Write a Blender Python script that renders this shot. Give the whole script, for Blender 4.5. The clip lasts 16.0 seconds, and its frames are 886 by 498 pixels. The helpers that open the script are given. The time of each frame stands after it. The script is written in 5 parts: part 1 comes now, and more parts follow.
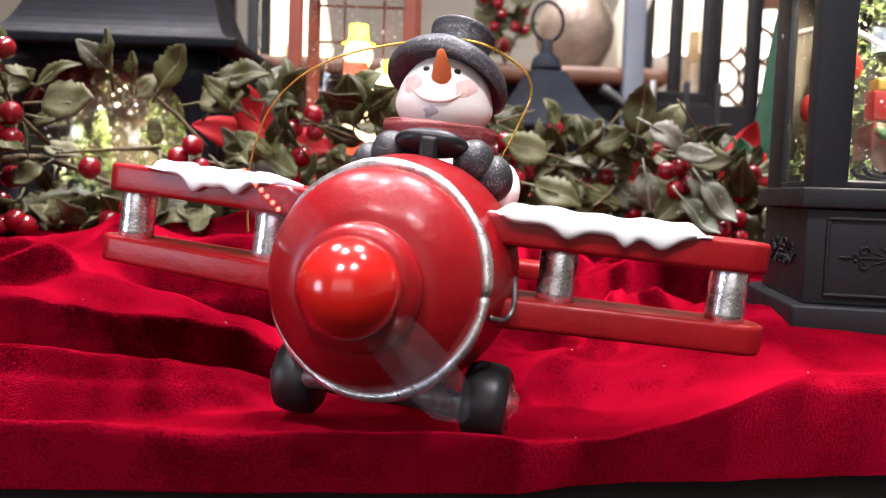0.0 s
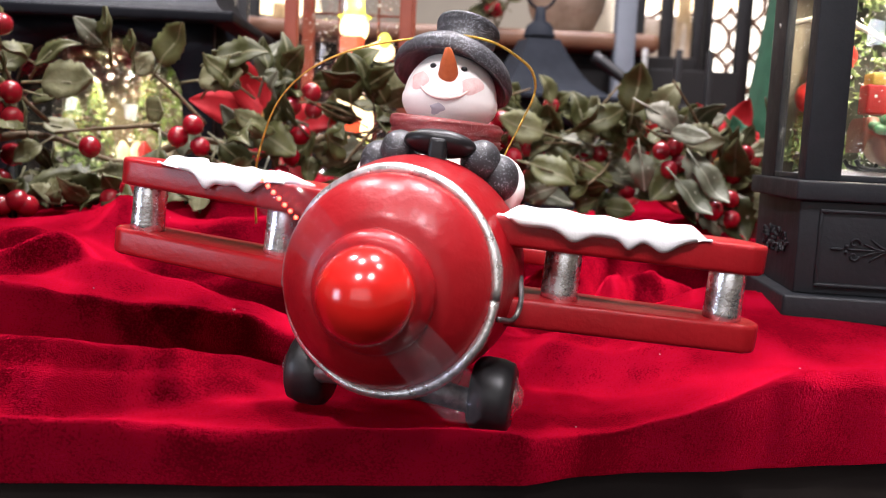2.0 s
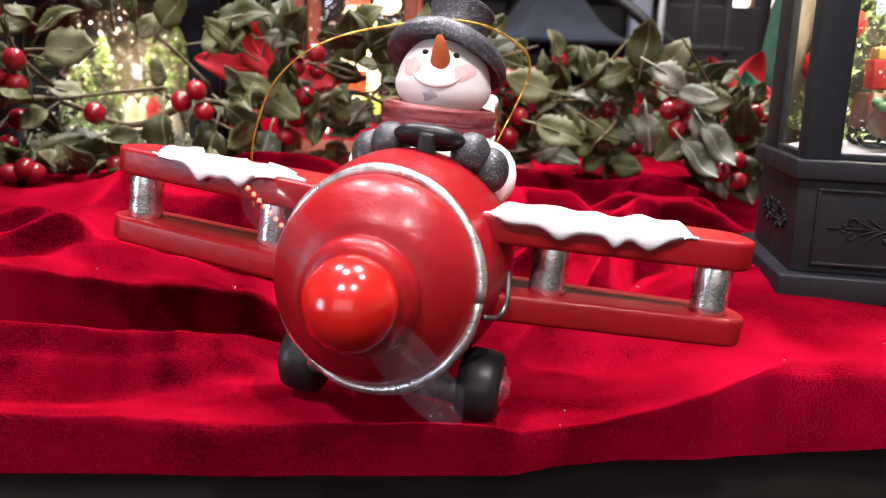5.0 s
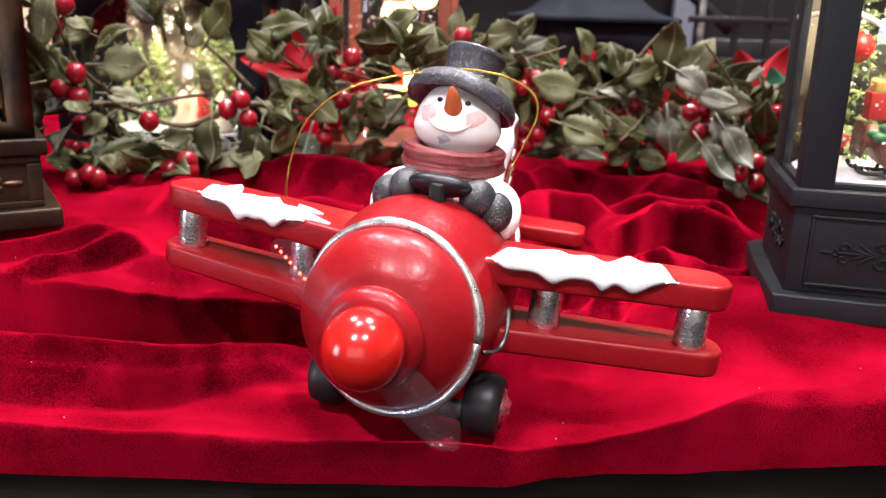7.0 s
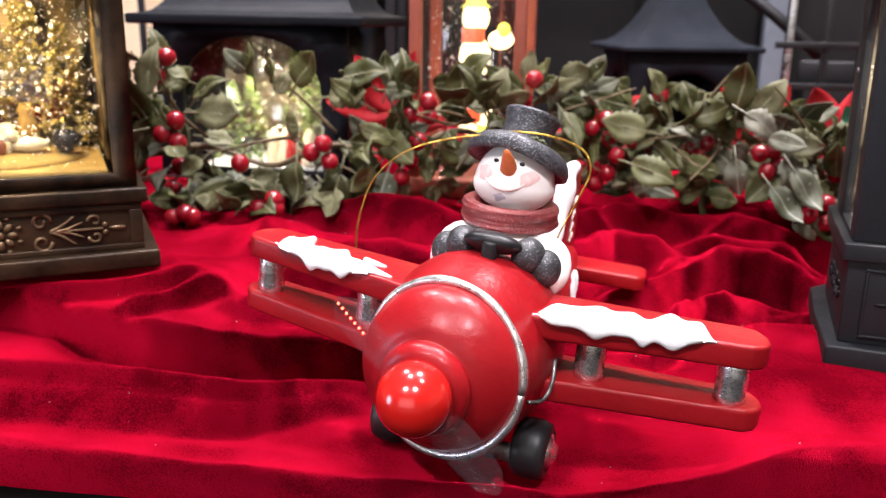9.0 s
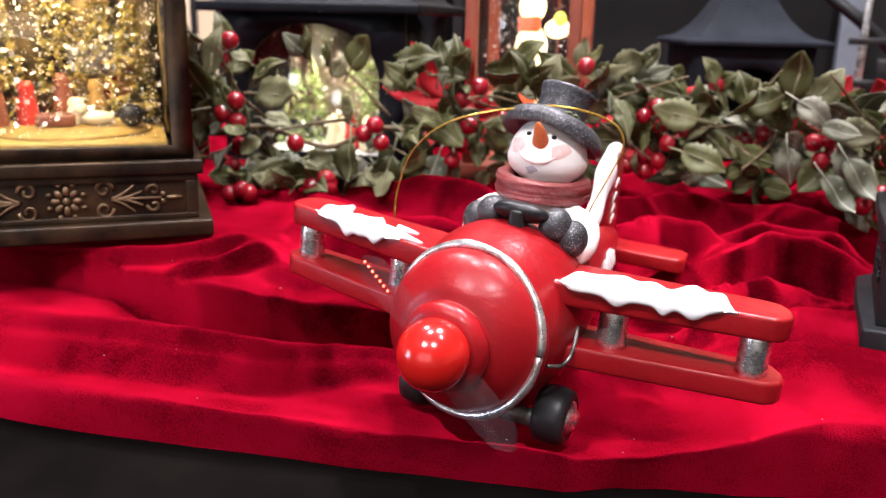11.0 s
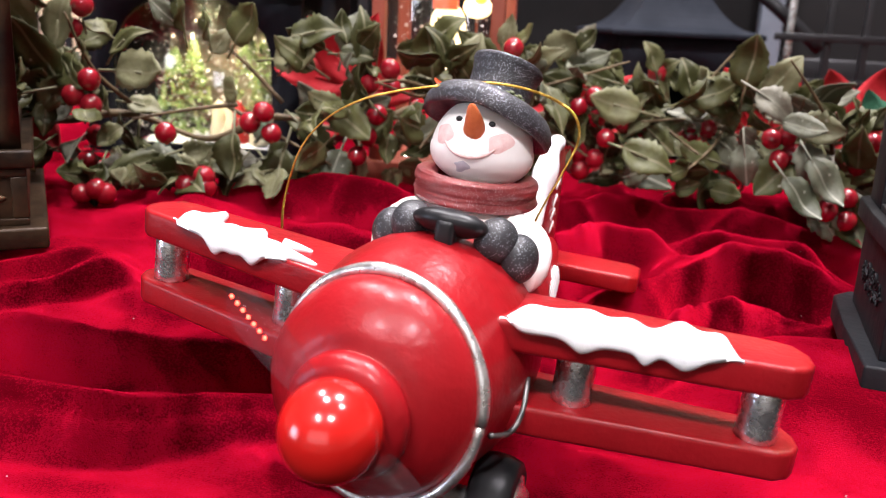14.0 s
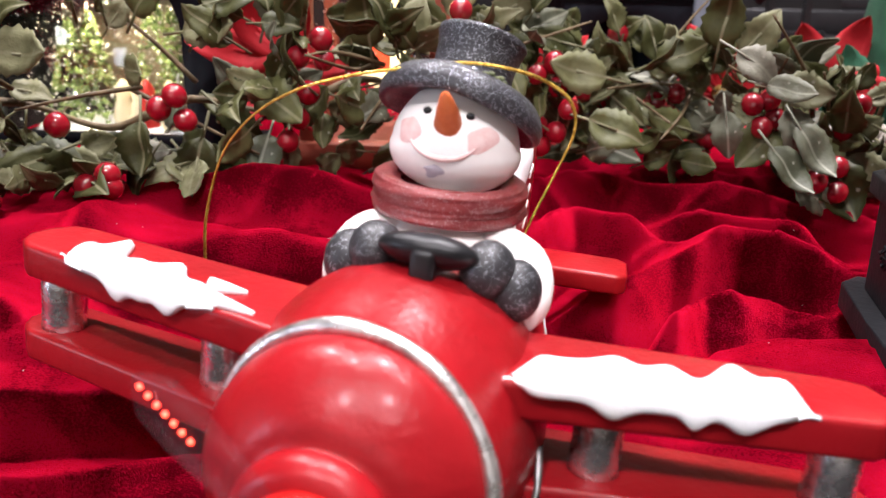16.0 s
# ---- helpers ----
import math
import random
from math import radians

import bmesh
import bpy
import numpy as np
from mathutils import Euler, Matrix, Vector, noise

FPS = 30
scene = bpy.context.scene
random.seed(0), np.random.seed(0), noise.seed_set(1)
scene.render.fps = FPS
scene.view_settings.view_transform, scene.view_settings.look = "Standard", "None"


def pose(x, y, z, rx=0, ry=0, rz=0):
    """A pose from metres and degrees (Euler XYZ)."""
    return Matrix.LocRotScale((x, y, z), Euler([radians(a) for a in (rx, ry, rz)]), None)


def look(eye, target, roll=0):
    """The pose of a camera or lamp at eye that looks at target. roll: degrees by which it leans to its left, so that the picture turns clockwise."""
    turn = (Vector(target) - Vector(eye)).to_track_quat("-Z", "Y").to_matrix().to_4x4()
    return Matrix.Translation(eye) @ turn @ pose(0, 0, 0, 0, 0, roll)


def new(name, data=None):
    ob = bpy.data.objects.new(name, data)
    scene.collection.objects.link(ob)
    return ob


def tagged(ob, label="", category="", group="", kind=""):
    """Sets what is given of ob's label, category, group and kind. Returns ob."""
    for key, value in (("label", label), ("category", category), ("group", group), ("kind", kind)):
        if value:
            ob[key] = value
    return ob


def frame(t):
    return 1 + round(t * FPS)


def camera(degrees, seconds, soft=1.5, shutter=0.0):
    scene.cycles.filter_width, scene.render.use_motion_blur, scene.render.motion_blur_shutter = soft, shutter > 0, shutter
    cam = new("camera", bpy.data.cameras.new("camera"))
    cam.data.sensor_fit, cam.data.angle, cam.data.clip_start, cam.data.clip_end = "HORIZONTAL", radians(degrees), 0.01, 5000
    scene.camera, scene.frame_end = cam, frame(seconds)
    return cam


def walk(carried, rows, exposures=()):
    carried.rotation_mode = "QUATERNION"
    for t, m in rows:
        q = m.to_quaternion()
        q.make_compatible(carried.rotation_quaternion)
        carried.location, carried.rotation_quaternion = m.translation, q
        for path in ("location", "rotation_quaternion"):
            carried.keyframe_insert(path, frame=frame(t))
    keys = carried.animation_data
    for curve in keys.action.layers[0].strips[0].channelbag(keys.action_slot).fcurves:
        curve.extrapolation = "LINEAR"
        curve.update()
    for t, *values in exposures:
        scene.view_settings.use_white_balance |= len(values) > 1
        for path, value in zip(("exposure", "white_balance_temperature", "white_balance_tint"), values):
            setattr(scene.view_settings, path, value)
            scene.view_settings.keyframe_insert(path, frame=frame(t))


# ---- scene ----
cam = camera(55.0, 16.0, 1.1)
PATH = [
    (0, (0.003, 0.005, 0.057), (-0.004, 2.0, -0.075), 2.1),
    (0.5, (0.0, 0.003, 0.061), (0.005, 1.996, -0.103), 2.1),
    (1, (-0.003, 0.001, 0.062), (0.023, 1.993, -0.118), 2.5),
    (1.5, (-0.004, 0.001, 0.065), (0.031, 1.989, -0.146), 2.5),
    (2, (-0.003, 0.0, 0.068), (0.028, 1.986, -0.167), 2.5),
    (2.5, (-0.001, -0.001, 0.071), (0.02, 1.982, -0.189), 2.4),
    (3, (-0.002, 0.0, 0.071), (0.013, 1.982, -0.202), 2.4),
    (3.5, (0.001, 0.003, 0.071), (0.003, 1.981, -0.22), 2.4),
    (5.8, (0.008, -0.008, 0.098), (-0.029, 1.934, -0.379), 2.0),
    (6, (0.01, -0.011, 0.101), (-0.047, 1.927, -0.391), 1.8),
    (6.5, (0.014, -0.015, 0.11), (-0.078, 1.912, -0.417), 1.8),
    (7, (0.016, -0.019, 0.117), (-0.116, 1.902, -0.427), 1.9),
    (7.5, (0.019, -0.023, 0.123), (-0.164, 1.892, -0.423), 1.7),
    (8, (0.022, -0.026, 0.126), (-0.217, 1.884, -0.416), 1.7),
    (8.5, (0.022, -0.031, 0.131), (-0.27, 1.872, -0.41), 1.5),
    (9, (0.029, -0.032, 0.135), (-0.322, 1.865, -0.391), 0.9),
    (9.5, (0.034, -0.032, 0.135), (-0.368, 1.86, -0.374), 0.6),
    (10, (0.037, -0.037, 0.135), (-0.42, 1.84, -0.38), 0.3),
    (10.2, (0.039, -0.04, 0.134), (-0.445, 1.831, -0.381), 0.2),
    (12.3, (0.047, -0.024, 0.118), (-0.482, 1.831, -0.407), 1.9),
    (12.5, (0.045, -0.019, 0.119), (-0.464, 1.843, -0.402), 2.3),
    (13, (0.036, -0.005, 0.116), (-0.413, 1.876, -0.394), 3.0),
    (13.5, (0.029, 0.012, 0.114), (-0.341, 1.911, -0.391), 3.1),
    (14, (0.027, 0.027, 0.114), (-0.275, 1.935, -0.403), 2.8),
    (14.5, (0.022, 0.042, 0.114), (-0.23, 1.949, -0.432), 2.7),
    (15, (0.02, 0.056, 0.113), (-0.18, 1.962, -0.459), 3.2),
    (15.5, (0.014, 0.064, 0.113), (-0.144, 1.97, -0.473), 2.8),
    (16, (0.011, 0.073, 0.115), (-0.12, 1.975, -0.488), 1.3),
]
walk(cam, [(t, look(eye, target, roll)) for t, eye, target, roll in PATH], [(0, 0.06), (10, 0.10), (13, 0.08), (16, -0.05)])
cam.data.dof.use_dof, cam.data.dof.focus_distance, cam.data.dof.aperture_fstop = True, 0.23, 21.0

# ---- world and lights ----
world = bpy.data.worlds.new("shop_air")
scene.world = world
world.use_nodes = True
world.node_tree.nodes["Background"].inputs[0].default_value = (1.0, 0.93, 0.86, 1)
world.node_tree.nodes["Background"].inputs[1].default_value = 0.33


def spot(place, target, power, size, colour=(1, 0.942, 1.0)):
    """A round ceiling lamp of the shop."""
    data = bpy.data.lights.new("ceiling_lamp", "AREA")
    data.shape, data.size, data.energy, data.color = "DISK", size, power, colour
    ob = new("ceiling_lamp", data)
    ob.matrix_world = look(place, target)
    return ob


spot((-0.25, 0.35, 1.75), (0, 0.25, 0), 21, 0.09)
spot((0.35, 0.80, 1.85), (0, 0.3, 0), 50, 0.09)
spot((0.75, 0.20, 1.85), (0.05, 0.25, 0), 12, 0.09)
spot((-0.75, 1.0, 1.9), (0, 0.35, 0), 32, 0.10)
spot((0.45, -0.9, 1.7), (0, 0.2, 0), 27, 0.10)
spot((-0.5, -1.0, 1.7), (0, 0.2, 0), 27, 0.10)


def fill_light(place, target, width, height, power, colour):
    """A fill lamp added out of view, in a wall opening."""
    data = bpy.data.lights.new("window_daylight", "AREA")
    data.shape, data.size, data.size_y, data.energy, data.color = "RECTANGLE", width, height, power, colour
    new("window_daylight", data).matrix_world = look(place, target)


# added fills: a broad one from the front, a bluish one from the left
fill_light((-0.5, -2.95, 0.9), (-0.5, 0, 0.9), 2.6, 1.5, 15, (1.0, 0.96, 1.0))
fill_light((-2.95, -1.2, 0.35), (0, -1.2, 0.35), 0.9, 0.9, 32, (0.72, 0.80, 1.0))


# ---- materials ----
def nodes_of(name):
    mat = bpy.data.materials.new(name)
    mat.use_nodes = True
    return mat, mat.node_tree.nodes, mat.node_tree.links, mat.node_tree.nodes["Principled BSDF"]


def ramp(n, l, source, stops):
    r = n.new("ShaderNodeValToRGB")
    while len(r.color_ramp.elements) < len(stops):
        r.color_ramp.elements.new(0.5)
    for e, (p, c) in zip(r.color_ramp.elements, stops):
        e.position, e.color = p, (*c, 1)
    l.new(source, r.inputs[0])
    return r.outputs[0]


def coords(n, l, scale):
    tc, mp = n.new("ShaderNodeTexCoord"), n.new("ShaderNodeMapping")
    mp.inputs["Scale"].default_value = (scale,) * 3 if not isinstance(scale, tuple) else scale
    l.new(tc.outputs["Object"], mp.inputs[0])
    return mp.outputs[0]


def noise_tex(n, l, scale, detail=4, rough=0.6):
    t = n.new("ShaderNodeTexNoise")
    l.new(coords(n, l, scale), t.inputs["Vector"])
    t.inputs["Scale"].default_value, t.inputs["Detail"].default_value, t.inputs["Roughness"].default_value = 1.0, detail, rough
    return t.outputs[0]


def bump(n, l, bsdf, height, strength, distance):
    b = n.new("ShaderNodeBump")
    b.inputs["Strength"].default_value, b.inputs["Distance"].default_value = strength, distance
    l.new(height, b.inputs["Height"])
    l.new(b.outputs[0], bsdf.inputs["Normal"])


def mottled(name, dark, light, rough=0.5, scale=60, fine=900, metal=0.0, relief=0.25, depth=0.0006, coat=0.0, mid=0.5, spread=0.25, rough_var=0.12, gloss=0.5):
    """A surface with large mottling, a fine grain in its relief and uneven gloss."""
    mat, n, l, b = nodes_of(name)
    big = noise_tex(n, l, scale)
    l.new(ramp(n, l, big, [(mid - spread, dark), (mid + spread, light)]), b.inputs["Base Color"])
    grain = noise_tex(n, l, fine, 3)
    bump(n, l, b, grain, relief, depth)
    r = n.new("ShaderNodeMapRange")
    r.inputs["To Min"].default_value, r.inputs["To Max"].default_value = max(0.02, rough - rough_var), min(1, rough + rough_var)
    l.new(noise_tex(n, l, scale * 2.3), r.inputs[0])
    l.new(r.outputs[0], b.inputs["Roughness"])
    b.inputs["Metallic"].default_value, b.inputs["Coat Weight"].default_value = metal, coat
    b.inputs["Specular IOR Level"].default_value = gloss
    b.inputs["Coat Roughness"].default_value = 0.15
    return mat


def glitter(name, base, fleck, rough=0.45, amount=0.12, scale=4600, base2=None):
    """Paint strewn with fine glitter flecks."""
    mat, n, l, b = nodes_of(name)
    v = n.new("ShaderNodeTexVoronoi")
    l.new(coords(n, l, scale), v.inputs["Vector"])
    v.inputs["Scale"].default_value = 1.0
    sep = n.new("ShaderNodeSeparateColor")
    l.new(v.outputs["Color"], sep.inputs[0])
    cut = n.new("ShaderNodeMath")
    cut.operation, cut.inputs[1].default_value = "GREATER_THAN", 1 - amount
    l.new(sep.outputs[0], cut.inputs[0])
    mix = n.new("ShaderNodeMix")
    mix.data_type = "RGBA"
    l.new(cut.outputs[0], mix.inputs[0])
    l.new(ramp(n, l, noise_tex(n, l, 120), [(0.35, base), (0.65, base2 or base)]), mix.inputs[6])
    mix.inputs[7].default_value = (*fleck, 1)
    l.new(mix.outputs[2], b.inputs["Base Color"])
    shiny = n.new("ShaderNodeMath")
    shiny.operation, shiny.inputs[1].default_value = "MULTIPLY", 0.35
    l.new(cut.outputs[0], shiny.inputs[0])
    l.new(shiny.outputs[0], b.inputs["Metallic"])
    r = n.new("ShaderNodeMapRange")
    r.inputs["To Min"].default_value, r.inputs["To Max"].default_value = rough, 0.25
    l.new(cut.outputs[0], r.inputs[0])
    l.new(r.outputs[0], b.inputs["Roughness"])
    bump(n, l, b, sep.outputs[1], 0.3, 0.0003)
    return mat


def glowing(name, colour, strength):
    mat, n, l, b = nodes_of(name)
    b.inputs["Base Color"].default_value = (*colour, 1)
    b.inputs["Emission Color"].default_value, b.inputs["Emission Strength"].default_value = (*colour, 1), strength
    return mat


def plain_glass(name, tint=(1, 1, 1), rough=0.02, clear=0.93, milk=0.0):
    """A clear pane: mostly see-through, with a mirror-like skin and a touch of milkiness."""
    mat, n, l, b = nodes_of(name)
    t, g, m = n.new("ShaderNodeBsdfTransparent"), n.new("ShaderNodeBsdfGlossy"), n.new("ShaderNodeMixShader")
    t.inputs[0].default_value = (*tint, 1)
    g.inputs["Roughness"].default_value = rough
    m.inputs[0].default_value = 1 - clear
    l.new(t.outputs[0], m.inputs[1])
    l.new(g.outputs[0], m.inputs[2])
    b.inputs["Base Color"].default_value, b.inputs["Roughness"].default_value = (*tint, 1), 0.3
    m2 = n.new("ShaderNodeMixShader")
    m2.inputs[0].default_value = milk
    l.new(m.outputs[0], m2.inputs[1])
    l.new(b.outputs[0], m2.inputs[2])
    l.new(m2.outputs[0], n["Material Output"].inputs[0])
    return mat


def velvet():
    """Pile cloth: deep red seen head on, bright red where the pile is seen along its edge."""
    mat, n, l, b = nodes_of("red_velvet")
    both = n.new("ShaderNodeMath")
    both.operation = "ADD"
    l.new(noise_tex(n, l, 34, 4), both.inputs[0])
    l.new(noise_tex(n, l, 1700, 3), both.inputs[1])
    half = n.new("ShaderNodeMath")
    half.operation, half.inputs[1].default_value = "MULTIPLY", 0.5
    l.new(both.outputs[0], half.inputs[0])
    l.new(ramp(n, l, half.outputs[0], [(0.44, (0.009, 0.0001, 0.0006)), (0.57, (0.036, 0.0003, 0.0020))]), b.inputs["Base Color"])
    b.inputs["Roughness"].default_value = 1.0
    b.inputs["Specular IOR Level"].default_value = 0.0
    fuzz = n.new("ShaderNodeMath")
    fuzz.operation = "ADD"
    l.new(noise_tex(n, l, (900, 3600, 900), 2), fuzz.inputs[0])
    l.new(noise_tex(n, l, 3800, 2), fuzz.inputs[1])
    bump(n, l, b, fuzz.outputs[0], 0.7, 0.0006)
    total = b.outputs[0]
    for kind, rough, dark, light in (("ASHIKHMIN", 0.30, (0.70, 0.005, 0.034), (1.0, 0.010, 0.070)), ("MICROFIBER", 0.42, (0.45, 0.0025, 0.018), (1.0, 0.007, 0.050))):
        pile = n.new("ShaderNodeBsdfSheen")
        pile.distribution = kind
        pile.inputs["Roughness"].default_value = rough
        l.new(ramp(n, l, half.outputs[0], [(0.43, dark), (0.57, light)]), pile.inputs["Color"])
        l.new(b.inputs["Normal"].links[0].from_socket, pile.inputs["Normal"])
        add = n.new("ShaderNodeAddShader")
        l.new(total, add.inputs[0])
        l.new(pile.outputs[0], add.inputs[1])
        total = add.outputs[0]
    gleam = n.new("ShaderNodeBsdfGlossy")
    gleam.inputs["Roughness"].default_value = 0.42
    l.new(ramp(n, l, half.outputs[0], [(0.45, (0.010, 0.0001, 0.0008)), (0.56, (0.11, 0.0007, 0.006))]), gleam.inputs["Color"])
    l.new(b.inputs["Normal"].links[0].from_socket, gleam.inputs["Normal"])
    add = n.new("ShaderNodeAddShader")
    l.new(total, add.inputs[0])
    l.new(gleam.outputs[0], add.inputs[1])
    l.new(add.outputs[0], n["Material Output"].inputs[0])
    return mat


RED_PAINT = mottled("red_enamel", (0.215, 0.004, 0.007), (0.335, 0.008, 0.013), gloss=0.28, rough=0.34, scale=45, fine=420, relief=0.25, depth=0.0008, coat=0.06)
RED_BALL = mottled("glossy_red_enamel", (0.46, 0.008, 0.007), (0.56, 0.013, 0.010), rough=0.16, scale=40, fine=300, relief=0.05, depth=0.0004, coat=0.6, rough_var=0.05)
SILVER = mottled("worn_silver_paint", (0.16, 0.155, 0.15), (0.82, 0.82, 0.83), rough=0.26, scale=170, fine=900, metal=0.95, relief=0.22, depth=0.0005, mid=0.38, spread=0.10)
DARK_SILVER = mottled("tarnished_silver_wire", (0.05, 0.05, 0.05), (0.35, 0.34, 0.33), rough=0.4, scale=300, fine=900, metal=0.8)
RING_SILVER = mottled("brushed_silver_trim", (0.22, 0.21, 0.20), (0.82, 0.80, 0.78), rough=0.3, scale=180, fine=900, metal=0.9, relief=0.4, depth=0.0005, mid=0.4, spread=0.15)
SNOW = mottled("white_snow_paste", (0.80, 0.80, 0.82), (0.90, 0.89, 0.89), rough=0.5, scale=90, fine=500, relief=0.25, depth=0.0006)
SKIN_WHITE = mottled("pearl_white_paint", (0.84, 0.80, 0.77), (0.92, 0.89, 0.86), rough=0.42, scale=110, fine=700, relief=0.12, depth=0.0004)
HAT_BLACK = glitter("black_glitter_paint", (0.014, 0.014, 0.018), (0.60, 0.62, 0.68), amount=0.08, scale=6500, base2=(0.020, 0.020, 0.024))
MITTEN_BLACK = glitter("black_glitter_mitten", (0.012, 0.012, 0.014), (0.60, 0.62, 0.68), amount=0.05, scale=6500, base2=(0.018, 0.018, 0.021))
SCARF_RED = glitter("wine_red_glitter_paint", (0.15, 0.014, 0.017), (0.75, 0.50, 0.50), amount=0.06, scale=6500, base2=(0.24, 0.030, 0.032))
GLOSS_BLACK = mottled("glossy_black_paint", (0.006, 0.006, 0.007), (0.015, 0.015, 0.017), gloss=0.35, rough=0.36, scale=150, fine=600, relief=0.2, depth=0.0004)
TYRE = mottled("black_tyre_paint", (0.008, 0.008, 0.009), (0.020, 0.020, 0.022), rough=0.4, scale=150, fine=500, relief=0.2, depth=0.0004)
CARROT = mottled("orange_paint", (0.50, 0.10, 0.03), (0.66, 0.17, 0.05), rough=0.45, scale=300, fine=900)
BLUSH = mottled("pink_blush_paint", (0.76, 0.44, 0.42), (0.84, 0.66, 0.63), rough=0.5, scale=420, fine=900)
GREY_PATCH = mottled("bare_grey_patch", (0.42, 0.40, 0.46), (0.55, 0.53, 0.58), rough=0.5, scale=400, fine=900)
GOLD_CORD = mottled("gold_thread", (0.42, 0.24, 0.03), (0.80, 0.55, 0.12), rough=0.3, scale=800, fine=2000, metal=0.85)
VELVET = velvet()
TABLE_BLACK = mottled("dark_varnished_wood", (0.0025, 0.002, 0.002), (0.006, 0.005, 0.0045), gloss=0.0, rough=0.75, scale=20, fine=300)
BERRY_RED = mottled("glossy_berry_red", (0.20, 0.004, 0.012), (0.32, 0.008, 0.018), rough=0.2, scale=150, fine=600, relief=0.1, coat=0.6, rough_var=0.06)
STEM = mottled("brown_stem", (0.06, 0.040, 0.018), (0.16, 0.11, 0.05), rough=0.7, scale=200, fine=900)
LANTERN_BLACK = mottled("matt_black_resin", (0.009, 0.010, 0.0125), (0.016, 0.0175, 0.021), gloss=0.25, rough=0.5, scale=60, fine=500)
LANTERN_BRONZE = mottled("antique_bronze_resin", (0.010, 0.0065, 0.0045), (0.075, 0.042, 0.021), gloss=0.35, rough=0.4, scale=55, fine=600, metal=0.35, mid=0.56, spread=0.2)
BRONZE_RUBBED = mottled("rubbed_bronze_relief", (0.07, 0.042, 0.022), (0.30, 0.20, 0.11), rough=0.36, scale=140, fine=700, metal=0.55)
LANTERN_RED = mottled("red_brown_resin", (0.22, 0.045, 0.025), (0.32, 0.075, 0.04), rough=0.5, scale=60, fine=500)
SATIN_BLACK = mottled("satin_black_resin", (0.004, 0.0045, 0.0065), (0.009, 0.010, 0.013), gloss=0.1, rough=0.5, scale=60, fine=500)
GREY_METAL = mottled("grey_painted_metal", (0.010, 0.012, 0.016), (0.022, 0.025, 0.032), gloss=0.03, rough=0.6, scale=30, fine=300)
GLASS = plain_glass("clear_pane")
BLADE = plain_glass("clear_violet_plastic", (0.95, 0.95, 1.0), 0.06, 0.985, 0.008)
LED = glowing("lit_red_led", (1.0, 0.05, 0.03), 12)


# ---- mesh helpers ----
def finish(bm, smooth=True):
    bmesh.ops.recalc_face_normals(bm, faces=bm.faces)
    for f in bm.faces:
        f.smooth = smooth
    me = bpy.data.meshes.new("mesh")
    bm.to_mesh(me)
    bm.free()
    return me


def part(name, bm, material, parent, label="", smooth=True):
    me = finish(bm, smooth) if isinstance(bm, bmesh.types.BMesh) else bm
    me.name = name
    for m in material if isinstance(material, (list, tuple)) else [material]:
        if len(me.materials) < 8 and m.name not in me.materials:
            me.materials.append(m)
    ob = new(name, me)
    ob.parent = parent
    return tagged(ob, label)


def thing(name, m, label, category, group="", kind=""):
    ob = new(name)
    ob.empty_display_size = 0.01
    ob.matrix_world = m
    return tagged(ob, label, category, group, kind)


def grid_into(bm, rows, wrap=True, cap=False, mi=0):
    """Joins rows of points into a skin."""
    vs = [[bm.verts.new(p) for p in r] for r in rows]
    for a, b in zip(vs, vs[1:]):
        k = len(a)
        for i in range(k if wrap else k - 1):
            q = (a[i], a[(i + 1) % k], b[(i + 1) % k], b[i])
            bm.faces.new(q).material_index = mi
    if cap:
        bm.faces.new(vs[0][::-1]).material_index = mi
        bm.faces.new(vs[-1]).material_index = mi
    return vs


def lathe(profile, steps=48, axis="z", bm=None, mi=0, m=None, wobble=0.0):
    """Turns (radius, height) pairs about an axis."""
    bm = bm or bmesh.new()
    m = m or Matrix()
    rows = []
    for r, h in profile:
        row = []
        for i in range(steps):
            a = 2 * math.pi * i / steps
            rr = max(r, 1e-5) * (1 + wobble * math.sin(3 * a + h * 40))
            p = Vector((rr * math.cos(a), rr * math.sin(a), h))
            if axis == "y":
                p = Vector((p.x, h, p.y))
            elif axis == "x":
                p = Vector((h, p.x, p.y))
            row.append(m @ p)
        rows.append(row)
    grid_into(bm, rows, mi=mi)
    return bm


def ball(centre, radii, bm=None, u=28, v=16, mi=0, m=None):
    bm = bm or bmesh.new()
    prof = [(math.sin(math.pi * k / v), -math.cos(math.pi * k / v)) for k in range(v + 1)]
    mm = Matrix.Translation(centre) @ (m or Matrix()) @ Matrix.Diagonal((*radii, 1))
    return lathe(prof, u, bm=bm, mi=mi, m=mm)


def box(x0, x1, y0, y1, z0, z1, bevel=0.0, bm=None, m=None, mi=0, segments=2):
    bm2 = bmesh.new()
    bmesh.ops.create_cube(bm2, size=1)
    bmesh.ops.transform(bm2, verts=bm2.verts, matrix=Matrix.LocRotScale(((x0 + x1) / 2, (y0 + y1) / 2, (z0 + z1) / 2), None, (x1 - x0, y1 - y0, z1 - z0)))
    if bevel:
        bmesh.ops.bevel(bm2, geom=bm2.edges[:], offset=bevel, segments=segments, affect="EDGES", profile=0.6)
    if m:
        bmesh.ops.transform(bm2, verts=bm2.verts, matrix=m)
    for f in bm2.faces:
        f.material_index = mi
    if bm is None:
        return bm2
    me = bpy.data.meshes.new("tmp")
    bm2.to_mesh(me)
    bm2.free()
    bm.from_mesh(me)
    bpy.data.meshes.remove(me)
    return bm


